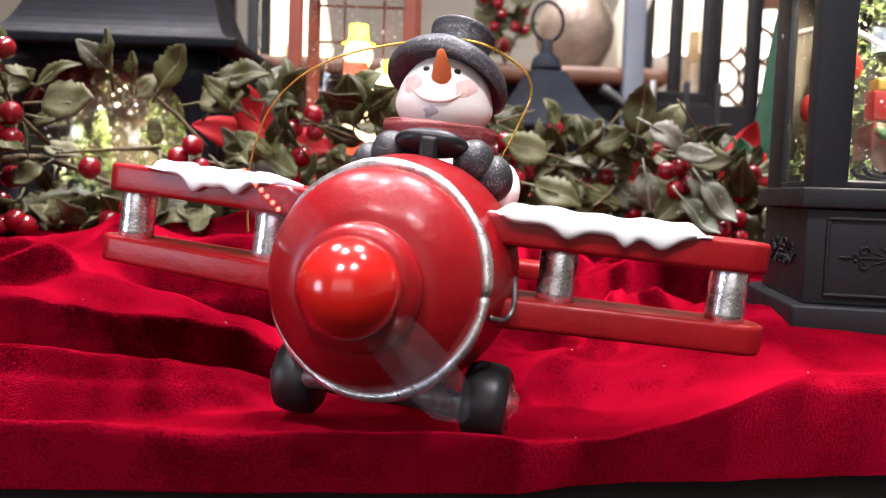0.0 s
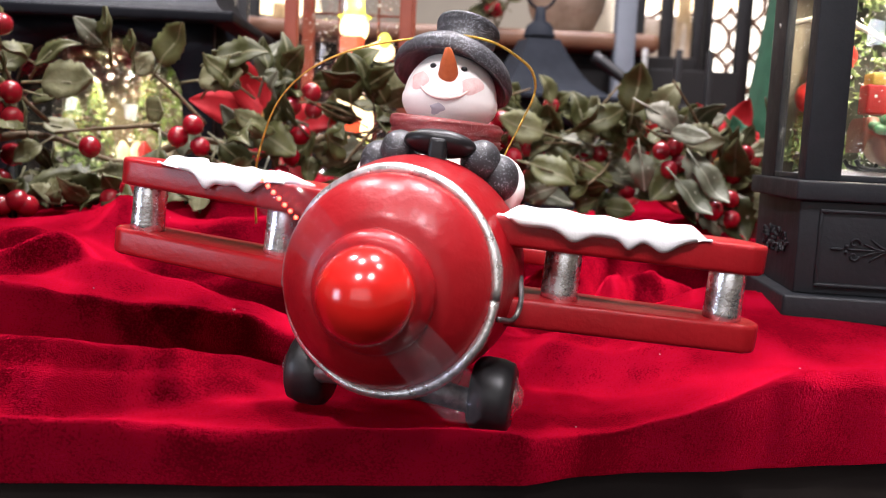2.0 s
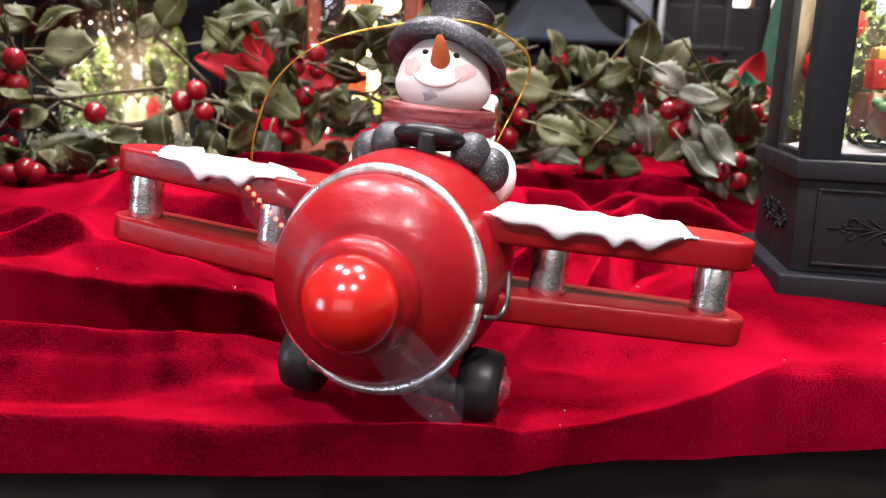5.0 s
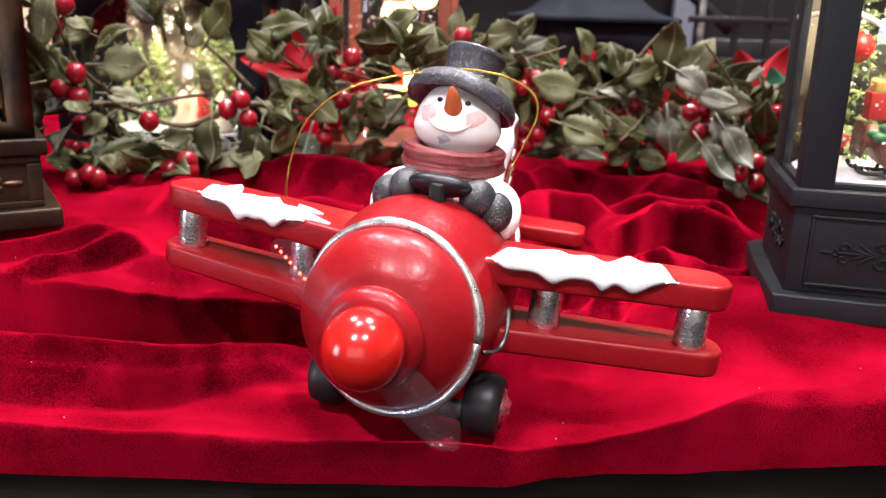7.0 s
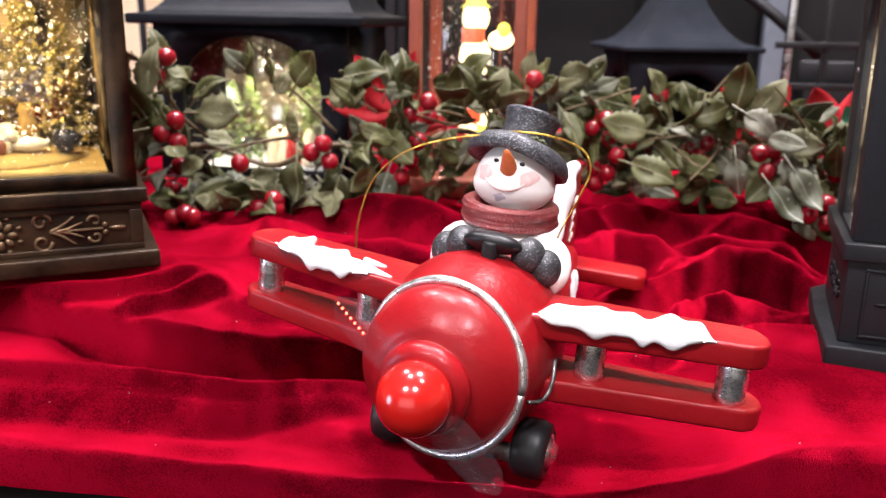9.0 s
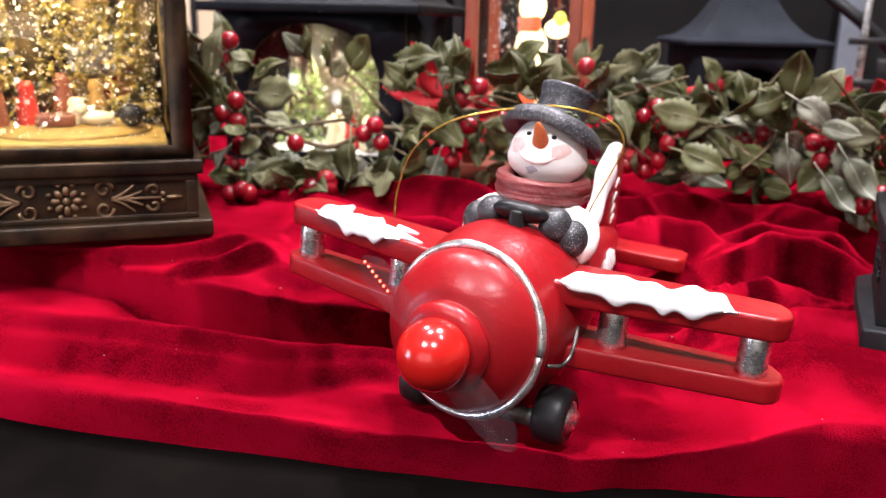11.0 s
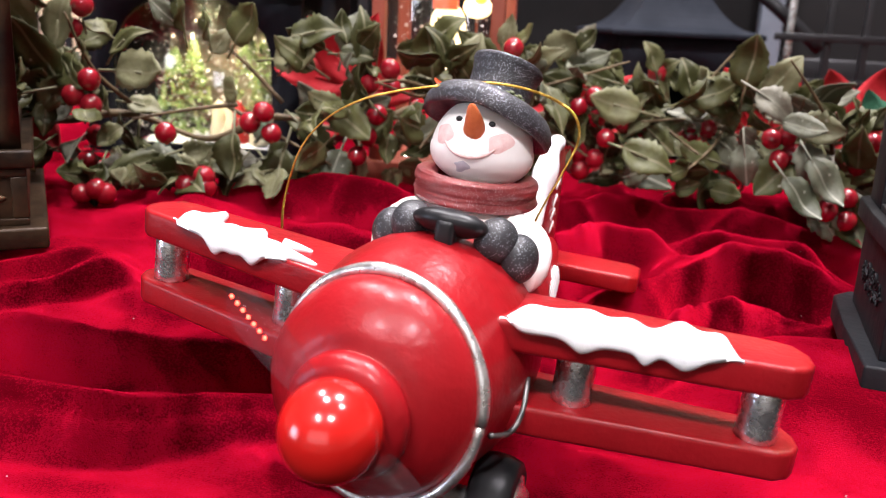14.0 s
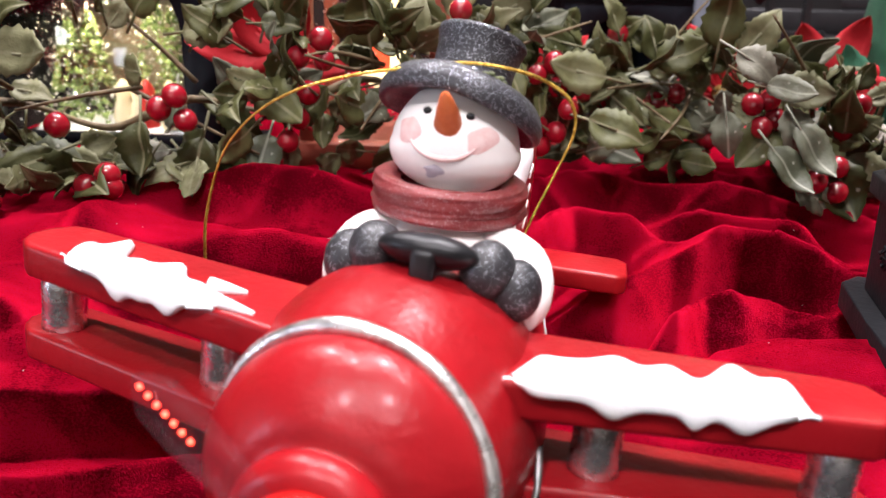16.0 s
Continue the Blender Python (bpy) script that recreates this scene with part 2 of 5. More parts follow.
def catmull(points, n=8):
    """A smooth line through points."""
    pts = [Vector(p) for p in points]
    pts = [2 * pts[0] - pts[1]] + pts + [2 * pts[-1] - pts[-2]]
    out = []
    for a, b, c, d in zip(pts, pts[1:], pts[2:], pts[3:]):
        for i in range(n):
            t = i / n
            out.append(0.5 * (2 * b + (c - a) * t + (2 * a - 5 * b + 4 * c - d) * t * t + (3 * b - a - 3 * c + d) * t ** 3))
    out.append(pts[-2])
    return out


def tube(points, radius, sides=8, bm=None, mi=0, closed_ends=True):
    """A round tube along points; radius may be a function of 0..1."""
    bm = bm or bmesh.new()
    up = Vector((0.13, 0.31, 0.94)).normalized()
    rows = []
    for i, p in enumerate(points):
        d = (points[min(i + 1, len(points) - 1)] - points[max(i - 1, 0)]).normalized()
        s = d.cross(up)
        s = s.normalized() if s.length > 1e-4 else Vector((1, 0, 0))
        u = s.cross(d)
        r = radius(i / (len(points) - 1)) if callable(radius) else radius
        rows.append([p + r * (math.cos(2 * math.pi * k / sides) * s + math.sin(2 * math.pi * k / sides) * u) for k in range(sides)])
    grid_into(bm, rows, cap=closed_ends, mi=mi)
    return bm


def prism(outline, z0, z1, bevel=0.0, bm=None, m=None, mi=0, segments=2):
    """An upright block over a flat outline."""
    bm2 = bmesh.new()
    lo = [bm2.verts.new((x, y, z0)) for x, y in outline]
    hi = [bm2.verts.new((x, y, z1)) for x, y in outline]
    k = len(outline)
    for i in range(k):
        bm2.faces.new((lo[i], lo[(i + 1) % k], hi[(i + 1) % k], hi[i]))
    bm2.faces.new(lo[::-1])
    bm2.faces.new(hi)
    if bevel:
        bmesh.ops.bevel(bm2, geom=bm2.edges[:], offset=bevel, segments=segments, affect="EDGES", profile=0.6)
    if m:
        bmesh.ops.transform(bm2, verts=bm2.verts, matrix=m)
    for f in bm2.faces:
        f.material_index = mi
    if bm is None:
        return bm2
    me = bpy.data.meshes.new("tmp")
    bm2.to_mesh(me)
    bm2.free()
    bm.from_mesh(me)
    bpy.data.meshes.remove(me)
    return bm


# ---- the room ----
def room():
    wall_mat = mottled("warm_shop_wall", (0.31, 0.275, 0.225), (0.39, 0.35, 0.29), rough=0.8, scale=3, fine=80)
    floor_mat = mottled("brown_floor", (0.10, 0.06, 0.04), (0.17, 0.11, 0.07), rough=0.5, scale=4, fine=60)
    ceil_mat = mottled("pale_ceiling", (0.55, 0.52, 0.47), (0.62, 0.59, 0.54), rough=0.9, scale=3, fine=60)
    for name, dims, mat in (
        ("wall_north", (-3, 3, 3.0, 3.1, -0.9, 2.2), wall_mat), ("wall_south", (-3, 3, -3.1, -3.0, -0.9, 0.1), wall_mat), ("wall_south_upper", (-3, 3, -3.1, -3.0, 1.7, 2.2), wall_mat),
        ("wall_south_left", (-3, -1.9, -3.1, -3.0, 0.1, 1.7), wall_mat), ("wall_south_right", (0.9, 3, -3.1, -3.0, 0.1, 1.7), wall_mat),
        ("wall_west", (-3.1, -3.0, -3.1, 3.1, -0.9, -0.1), wall_mat), ("wall_west_upper", (-3.1, -3.0, -3.1, 3.1, 0.8, 2.2), wall_mat),
        ("wall_west_left", (-3.1, -3.0, -3.1, -1.65, -0.1, 0.8), wall_mat), ("wall_west_right", (-3.1, -3.0, -0.75, 3.1, -0.1, 0.8), wall_mat), ("wall_east", (3.0, 3.1, -3.1, 3.1, -0.9, 2.2), wall_mat),
        ("floor", (-3.1, 3.1, -3.1, 3.1, -1.0, -0.9), floor_mat), ("ceiling", (-3.1, 3.1, -3.1, 3.1, 2.2, 2.3), ceil_mat)):
        ob = part(name, box(*dims), mat, None, smooth=False)
        tagged(ob, kind="structure")


room()

# ---- the table and the cloth ----
table = thing("display_table", pose(0, 0, 0), "dark varnished wooden display table", "table")
part("tabletop", box(-0.75, 0.75, 0.02, 0.95, -0.05, -0.0085, 0.004), TABLE_BLACK, table)
for lx in (-0.7, 0.7):
    for ly in (0.15, 0.9):
        part("leg", box(lx - 0.03, lx + 0.03, ly - 0.03, ly + 0.03, -0.9, -0.05, 0.004), TABLE_BLACK, table)


def smooth01(t):
    t = min(1, max(0, t))
    return t * t * (3 - 2 * t)


EDGE = [(-0.62, 0.164, 1), (-0.16, 0.170, 1), (-0.10, 0.1715, 1), (-0.05, 0.1755, 1), (-0.02, 0.179, 1), (0.02, 0.181, 1), (0.0365, 0.1885, 1), (0.052, 0.193, 1), (0.0675, 0.1955, 1), (0.0845, 0.200, 1), (0.1025, 0.2035, 1), (0.134, 0.208, 1), (0.62, 0.27, 1)]


def front_edge(x):
    """Where the cloth ends towards the viewer."""
    return along(EDGE, x)[0] + 0.006 + 0.0008 * math.sin(x * 55)


# crests of the folds: points along the crest (x, y, height), width before and behind it
FOLDS = [
    ([(-0.15, 0.345, 0.0), (-0.10, 0.330, 0.010), (-0.05, 0.334, 0.014), (0.0, 0.345, 0.006), (0.03, 0.35, 0.0)], 0.010, 0.016),
    ([(-0.16, 0.40, 0.0), (-0.066, 0.384, 0.014), (-0.01, 0.390, 0.014), (0.03, 0.40, 0.0)], 0.012, 0.018),
    ([(-0.40, 0.1900, 0.0096), (-0.162, 0.1860, 0.0096), (-0.117, 0.1825, 0.0095), (-0.08, 0.1836, 0.0093), (-0.0645, 0.1866, 0.0084), (-0.046, 0.1892, 0.0078), (-0.01, 0.1900, 0.0082), (0.0211, 0.1908, 0.0086), (0.0365, 0.1990, 0.0085), (0.052, 0.2030, 0.0092), (0.0675, 0.2050, 0.0100), (0.0845, 0.2126, 0.0082), (0.1025, 0.2205, 0.0045), (0.134, 0.2328, 0.0032), (0.6, 0.3460, 0.003)], 0.022, 0.009),
    ([(0.018, 0.315, 0.0), (0.046, 0.331, 0.011), (0.071, 0.353, 0.0150), (0.095, 0.369, 0.0150), (0.114, 0.360, 0.0135), (0.128, 0.348, 0.011), (0.2, 0.34, 0.0)], 0.010, 0.018),
    ([(0.048, 0.296, 0.0), (0.064, 0.310, 0.011), (0.078, 0.334, 0.011), (0.105, 0.343, 0.008), (0.14, 0.33, 0.0)], 0.009, 0.010),
    ([(-0.01, 0.35, 0.0), (0.02, 0.360, 0.0145), (0.041, 0.386, 0.0135), (0.057, 0.381, 0.012), (0.078, 0.368, 0.0)], 0.010, 0.018),
    ([(-0.04, 0.43, 0.0), (0.013, 0.433, 0.0105), (0.053, 0.452, 0.010), (0.080, 0.440, 0.011), (0.105, 0.424, 0.012), (0.13, 0.410, 0.010), (0.19, 0.395, 0.0)], 0.011, 0.016),
    ([(0.055, 0.476, 0.0), (0.078, 0.472, 0.009), (0.125, 0.458, 0.010), (0.19, 0.44, 0.0)], 0.009, 0.014),
    ([(0.06, 0.395, 0.0), (0.085, 0.398, 0.008), (0.115, 0.386, 0.009), (0.15, 0.37, 0.0)], 0.008, 0.010),
    ([(-0.156, 0.262, 0.0), (-0.138, 0.268, 0.0045), (-0.122, 0.282, 0.005), (-0.102, 0.293, 0.0)], 0.005, 0.007),
    ([(-0.215, 0.268, 0.0), (-0.175, 0.276, 0.004), (-0.140, 0.289, 0.0045), (-0.112, 0.300, 0.0)], 0.006, 0.008),
    ([(-0.09, 0.50, 0.0), (0.005, 0.505, 0.009), (0.079, 0.516, 0.010), (0.127, 0.502, 0.009), (0.22, 0.5, 0.0)], 0.010, 0.016),
    ([(0.022, 0.270, 0.0), (0.040, 0.276, 0.006), (0.060, 0.262, 0.005), (0.085, 0.252, 0.0)], 0.008, 0.014),
    ([(-0.16, 0.199, 0.0), (-0.08, 0.203, 0.0016), (-0.03, 0.200, 0.001), (0.0, 0.2, 0.0)], 0.006, 0.008),
]


def along(points, x):
    """The crest's y and height at x."""
    if x <= points[0][0]:
        return points[0][1], points[0][2] if x > points[0][0] - 0.001 else 0.0
    for (xa, ya, ha), (xb, yb, hb) in zip(points, points[1:]):
        if x <= xb:
            t = smooth01((x - xa) / (xb - xa))
            t2 = 0.5 * t + 0.5 * (x - xa) / (xb - xa)
            return ya + (yb - ya) * t2, ha + (hb - ha) * t
    return points[-1][1], 0.0


# crests beside the bronze lantern: x, y, height; the front fold, the middle one and the ridge behind
CREST_A = [(-0.60, 0.225, 0.0145), (-0.191, 0.2175, 0.0145), (-0.148, 0.2215, 0.0145), (-0.124, 0.2210, 0.0147), (-0.100, 0.2205, 0.0142), (-0.085, 0.2255, 0.0120), (-0.0746, 0.236, 0.0085), (-0.064, 0.248, 0.0045), (-0.045, 0.258, 0.0), (0.0, 0.27, -0.003)]
CREST_B = [(-0.60, 0.262, 0.0265), (-0.221, 0.254, 0.0262), (-0.195, 0.2545, 0.0262), (-0.1635, 0.2475, 0.0258), (-0.133, 0.2395, 0.0256), (-0.118, 0.2405, 0.0243), (-0.105, 0.2435, 0.0215), (-0.090, 0.2505, 0.0185), (-0.075, 0.2565, 0.0170), (-0.060, 0.265, 0.0130), (-0.045, 0.274, 0.006), (0.0, 0.288, 0.0)]
CREST_P = [(-0.60, 0.33, 0.0335), (-0.181, 0.318, 0.0335), (-0.150, 0.292, 0.0335), (-0.127, 0.273, 0.0332), (-0.1145, 0.267, 0.0318), (-0.105, 0.2675, 0.0280), (-0.085, 0.2735, 0.0220), (-0.065, 0.282, 0.0150), (-0.045, 0.292, 0.008), (0.0, 0.305, 0.0)]


LEAN = 0.5


def leaning(x, y, z):
    """How far a fold tips over towards the viewer."""
    left = smooth01((-0.022 - x) / 0.04)
    a = LEAN * (z + 0.004) * left * smooth01((y - 0.198) / 0.012) * (1 - smooth01((y - 0.31) / 0.05))
    b = 0.35 * max(0.0, z - 0.012) * smooth01((y - 0.30) / 0.03) * (1 - left)
    d = y - front_edge(x)
    c = 0.45 * (z + 0.0083) * (1 - smooth01((d - 0.010) / 0.022))
    return max(a, c) + b


def left_side(x, y):
    """Height of the cloth beside the lantern: three folds, one behind the other."""
    (ya, za), (yb, zb), (yp, zp) = along(CREST_A, x), along(CREST_B, x), along(CREST_P, x)
    ya, yb, yp = ya + LEAN * (za + 0.004), yb + LEAN * (zb + 0.004), yp + LEAN * (zp + 0.004)
    wob = 0.0010 * noise.noise(Vector((x * 25, 3.0, 1.0)))
    hollow = smooth01((x + 0.125) / 0.03)
    side = smooth01((-0.165 - x) / 0.02)
    low = min(za, zb) - 0.0135 + 0.008 * side
    knots = [(ya - 0.036, -0.0045), (ya - 0.022, -0.0050), (ya - 0.008, za * 0.62 - 0.002), (ya + wob, za), (ya + 0.34 * (yb - ya), low + 0.002), (yb - 0.0075, low), (yb - 0.003, low + 0.55 * (zb - low)), (yb + wob, zb),
             (yb + 0.45 * (yp - yb), zb - 0.0022 + 0.35 * (zp - zb)), (yp, zp), (yp + 0.012, zp - 0.002 - 0.010 * hollow), (yp + 0.030, 0.0325 - 0.016 * hollow), (yp + 0.065, 0.0325 - 0.006 * hollow)]
    if y <= knots[0][0]:
        return knots[0][1]
    for (y0, z0), (y1, z1) in zip(knots, knots[1:]):
        if y <= y1:
            t = (y - y0) / max(1e-4, y1 - y0)
            return z0 + (z1 - z0) * (0.45 * t + 0.55 * smooth01(t))
    return knots[-1][1]


def cloth_z(x, y):
    left = smooth01((-0.022 - x) / 0.04)
    zr = -0.0045 + 0.024 * smooth01((y - 0.235) / 0.20)
    zr += smooth01((x - 0.045) / 0.05) * (0.0165 * smooth01((y - 0.185) / 0.042) + 0.006 * smooth01((y - 0.23) / 0.04)) * (1 - smooth01((y - 0.285) / 0.05))
    z = left * left_side(x, y) + (1 - left) * zr
    xw = x + 0.004 * noise.noise(Vector((x * 9, y * 9, 4.0)))
    for pts, wf, wb in FOLDS:
        yc, h = along(pts, xw)
        if h > 0:
            d = y - yc + 0.003 * noise.noise(Vector((x * 30, y0_of(pts) * 7, 1.0)))
            sharp = 1.35 if yc > 0.29 else 1.4
            z += (1.45 if yc > 0.29 else 1.3) * h * math.exp(-abs(d / (wf if d < 0 else wb)) ** sharp)
            if wf < 0.025:
                z -= 0.6 * h * math.exp(-((d + 1.7 * wf) / (0.9 * wf)) ** 2)
    lively = smooth01((y - 0.25) / 0.08)
    z += 0.0022 * noise.noise(Vector((x * 26 + 2 * noise.noise(Vector((x * 12, y * 12, 7))), y * 36, 0.3))) * (0.1 + lively)
    crease = 1 - abs(noise.noise(Vector((x * 9 + y * 6, y * 34 - x * 5, 5.1)))) * 2.6
    z += 0.0030 * max(0.0, crease) ** 2 * lively
    small = 1 - abs(noise.noise(Vector((x * 24 - y * 12, y * 60 + x * 10, 9.4)))) * 2.8
    z += 0.0018 * max(0.0, small) ** 2 * (0.05 + lively)
    z += 0.0005 * noise.noise(Vector((x * 90, y * 110, 2.3)))
    near = math.exp(-((x + 0.008) / 0.045) ** 4 - ((y - 0.215) / 0.016) ** 4)
    z = z * (1 - near) + near * (-0.0032 - 0.085 * (x + 0.004))
    z = max(z, -0.0070)
    s = (y - front_edge(x)) / 0.006
    if s < 1:
        z = -0.0083 + (z + 0.0083) * math.sqrt(max(0.0, 1 - (1 - s) ** 2))
    return z


def y0_of(pts):
    return pts[0][1]


def cloth():
    bm = bmesh.new()
    nx, ny = 360, 300
    rows = []
    for j in range(ny + 1):
        v = j / ny
        row = []
        for i in range(nx + 1):
            u = 2 * i / nx - 1
            x = 0.24 * u + 0.38 * u ** 5
            fe = front_edge(x)
            y = fe + (0.5 - fe) * (v / 0.85) ** 1.25 if v < 0.85 else 0.5 + 0.42 * ((v - 0.85) / 0.15)
            z = cloth_z(x, y)
            row.append(Vector((x, y - leaning(x, y, z), z)))
        rows.append(row)
    grid_into(bm, rows, wrap=False)
    ob = part("tablecloth", bm, VELVET, None)
    return tagged(ob, "crumpled bright red velvet cloth spread over the dark table", "cloth")


cloth()


def lint():
    """Tiny pale fibres caught in the pile."""
    rnd = random.Random(31)
    bm = bmesh.new()
    for _ in range(42):
        x, y = rnd.uniform(-0.16, 0.13), rnd.uniform(0.19, 0.42)
        y = max(y, front_edge(x) + 0.012)
        z = cloth_z(x, y)
        c = Vector((x, y - leaning(x, y, z), z + 0.0002))
        if rnd.random() < 0.75:
            ball(c, (0.00022, 0.00022, 0.00016), bm=bm, u=6, v=4)
        else:
            a = rnd.uniform(0, 6.28)
            tube(catmull([c, c + 0.0013 * Vector((math.cos(a), math.sin(a), 0.3)), c + 0.0024 * Vector((math.cos(a + 0.6), math.sin(a + 0.6), 0.1))], 4), 0.00007, 5, bm=bm)
    tagged(part("lint", bm, mottled("pale_lint", (0.55, 0.45, 0.45), (0.75, 0.68, 0.66), rough=0.8, scale=900), None), "tiny pale specks of lint on the red cloth", "lint", kind="stuff")


lint()

# ---- the aeroplane ornament ----
MM = 0.001
PLANE = Matrix.Translation((-0.011, 0.196, 0.037)) @ Matrix.Rotation(radians(-11.2), 4, "Z") @ Matrix.Rotation(radians(4.8), 4, "Y")


def mm(bm):
    bmesh.ops.scale(bm, vec=(MM, MM, MM), verts=bm.verts)
    return bm


def wing(side, z0, z1, x0, x1):
    """Half of a wing with a rounded tip, swept back, in millimetres."""
    def front(x):
        return 3 + 0.22 * x

    def back(x):
        return 27 + 0.125 * x
    out = [(x0, front(x0)), (x1 - 4, front(x1 - 4)), (x1 - 1.2, front(x1) + 1.6), (x1, front(x1) + 5), (x1 - 1, back(x1) - 6), (x1 - 4.5, back(x1) - 1.6), (x1 - 9, back(x1 - 9)), (x0, back(x0))]
    out = [(side * x, y) for x, y in out]
    if side < 0:
        out = out[::-1]
    return mm(prism(out, z0, z1, 1.3, segments=3))


def snow_strip(x0, x1, z_top, front, back, drip, thick, side, tip=0.12):
    """Snow paste lying on a wing from x0 to x1: back and drip are functions of 0..1."""
    n = 70
    rows = []
    for i in range(n + 1):
        t = i / n
        x = x0 + (x1 - x0) * t
        e = math.sqrt(max(0.0, 1 - (2 * t - 1) ** 8)) * smooth01(min(t, 1 - t) / tip + 0.15)
        yf, yb, dz = front(abs(x)) - 0.9, front(abs(x)) + (back(t) - 0) * 1.0, drip(t)
        mid, half = (yf + yb) / 2, (yb - yf) / 2 * max(e, 0.05)
        yf, yb = mid - half, mid + half
        th = thick * max(e, 0.08) * (0.9 + 0.18 * math.sin(t * 19) * math.sin(t * 11 + 1))
        zt = z_top - 0.3
        hang = zt - dz * e
        rows.append([
            (x, yb, zt), (x, yb + 0.5, zt + th * 0.4), (x, yb - 0.8, zt + th * 0.85), (x, (2 * yb + yf) / 3, zt + th), (x, (yb + 2 * yf) / 3, zt + th * 0.95),
            (x, yf + 0.4, zt + th * 0.7), (x, yf - 0.9, zt + th * 0.2), (x, yf - 1.3, (zt + hang) / 2), (x, yf - 1.1, hang + 0.6), (x, yf - 0.4, hang), (x, yf + 1.0, hang + 0.3), (x, yf + 1.2, zt - 0.5)])
    bm = bmesh.new()
    grid_into(bm, rows, cap=True)
    return mm(bm)


def bumps(*lobes):
    """A smooth height made of lobes (place, width, height)."""
    return lambda t: sum(h * math.exp(-((t - p) / w) ** 2) for p, w, h in lobes)


def airplane():
    root = thing("toy_airplane", PLANE, "glossy red resin biplane with snowman pilot standing on red cloth", "ornament")
    # fuselage
    prof = [(24.9, -2), (26.0, 4), (27.4, 10), (28.2, 17), (27.8, 26), (26, 38), (23, 54), (19.5, 72), (15.5, 92), (11.5, 112), (8, 130), (5.5, 140), (3, 143), (0.01, 143.6)]
    line = catmull([(r, y, 0) for r, y in prof], 4)
    bm = lathe([(p.x, p.y) for p in line], 64, axis="y")
    for v in bm.verts:
        v.co.z += 1.0 * smooth01(v.co.y / 20) * (1 if v.co.z > 0 else 0.4) - 3.5 * smooth01((v.co.y - 40) / 90)
    part("fuselage", mm(bm), RED_PAINT, root)
    # engine cowl with its collar
    prof = [(24.6, 0.5), (25.1, -2), (24.9, -6), (23.2, -9.6), (20.0, -13), (16.5, -15.6), (13.6, -16.6), (13.1, -17.2), (13.5, -18.2), (13.3, -20), (12.2, -21.6), (10.5, -22.4), (8, -22.6), (0.01, -22.6)]
    line = catmull([(r, y, 0) for r, y in prof], 4)
    part("engine_cowl", mm(lathe([(p.x, p.y) for p in line], 64, axis="y")), RED_PAINT, root)
    part("nose_cone", mm(ball((0.8, -27.2, 0.9), (10.2, 10.6, 10.2), u=40, v=24)), RED_BALL, root, "glossy round red nose cone")
    # silver ring, hand-painted and a little uneven
    ring = [Vector((25.3 * math.cos(a), 0.4 * math.sin(2 * a), 25.6 * math.sin(a))) for a in [2 * math.pi * k / 72 for k in range(73)]]
    tip = Matrix.Translation((-0.3, -4.6, 0.5)) @ Matrix.Rotation(radians(-7.9), 4, "Z") @ Matrix.Rotation(radians(-7.0), 4, "X")
    ring = [tip @ p for p in ring]
    part("cowl_ring", mm(tube(ring, lambda t: 1.35 + 0.25 * math.sin(t * 40) * math.sin(t * 17), 10)), RING_SILVER, root, "worn silver ring")
    # exhaust wire by the lower wing
    for s in (-1, 1):
        wire = catmull([(s * 25.2, -1, -5.0), (s * 28.2, 4, -5.6), (s * 29.2, 9, -2.5), (s * 28, 15, 3)], 6)
        part("exhaust_wire", mm(tube(wire, 0.65, 8)), DARK_SILVER, root, "thin silver wire")
    # wings, struts
    for s in (-1, 1):
        part("upper_wing", wing(s, 10.6, 18.0, 18, 86), RED_PAINT, root)
        part("lower_wing", wing(s, -8.6, -1.4, 18, 87), RED_PAINT, root)
        for sx, sy in ((77.5, 26.5), (37.5 if s > 0 else 35.5, 19.5)):
            prof = [(4.2, -1.6), (4.7, -1.2), (4.55, 0.4), (4.5, 5), (4.55, 9.4), (4.2, 10.8)]
            part("strut", mm(lathe([(r, z) for r, z in prof], 28, m=Matrix.Translation((s * sx, sy, 0)), wobble=0.02)), SILVER, root, "worn silver strut")
    # snow on the wings and the fin
    def front(x):
        return 3 + 0.22 * x
    right = snow_strip(21, 71.5, 18.0, front, bumps((0.06, 0.10, 6.5), (0.20, 0.10, 6.5), (0.35, 0.09, 10), (0.52, 0.10, 9.5), (0.72, 0.085, 12), (0.88, 0.10, 9)),
                       bumps((0.5, 0.45, 2.0), (0.12, 0.08, 0.8), (0.36, 0.06, 2.2), (0.62, 0.04, 2.4), (0.78, 0.07, 2.6)), 3.0, 1)
    part("wing_snow", right, SNOW, root, "thick white snow dripping over the wing edge")
    left = snow_strip(-72.5, -33, 18.0, front, bumps((0.05, 0.12, 5), (0.25, 0.07, 10), (0.16, 0.12, 4), (0.42, 0.1, 7), (0.62, 0.11, 11), (0.82, 0.1, 5), (0.96, 0.1, 3)),
                      bumps((0.5, 0.3, 1.2), (0.43, 0.07, 3.2), (0.58, 0.08, 1.6), (0.75, 0.08, 3.0)), 2.8, -1)
    for x0, x1, y0, y1 in ((-38, -25.5, 13.6, 11.4), (-38, -31.0, 18.0, 19.5)):
        finger = catmull([(x0, y0, 18.6), ((x0 + x1) / 2, (y0 + y1) / 2 - 0.4, 18.7), (x1, y1, 18.1)], 6)
        part("snow_drip", mm(tube(finger, lambda t: 1.9 - 1.4 * t, 10)), SNOW, root)
    part("wing_snow", left, SNOW, root, "thick white snow dripping over the wing edge")
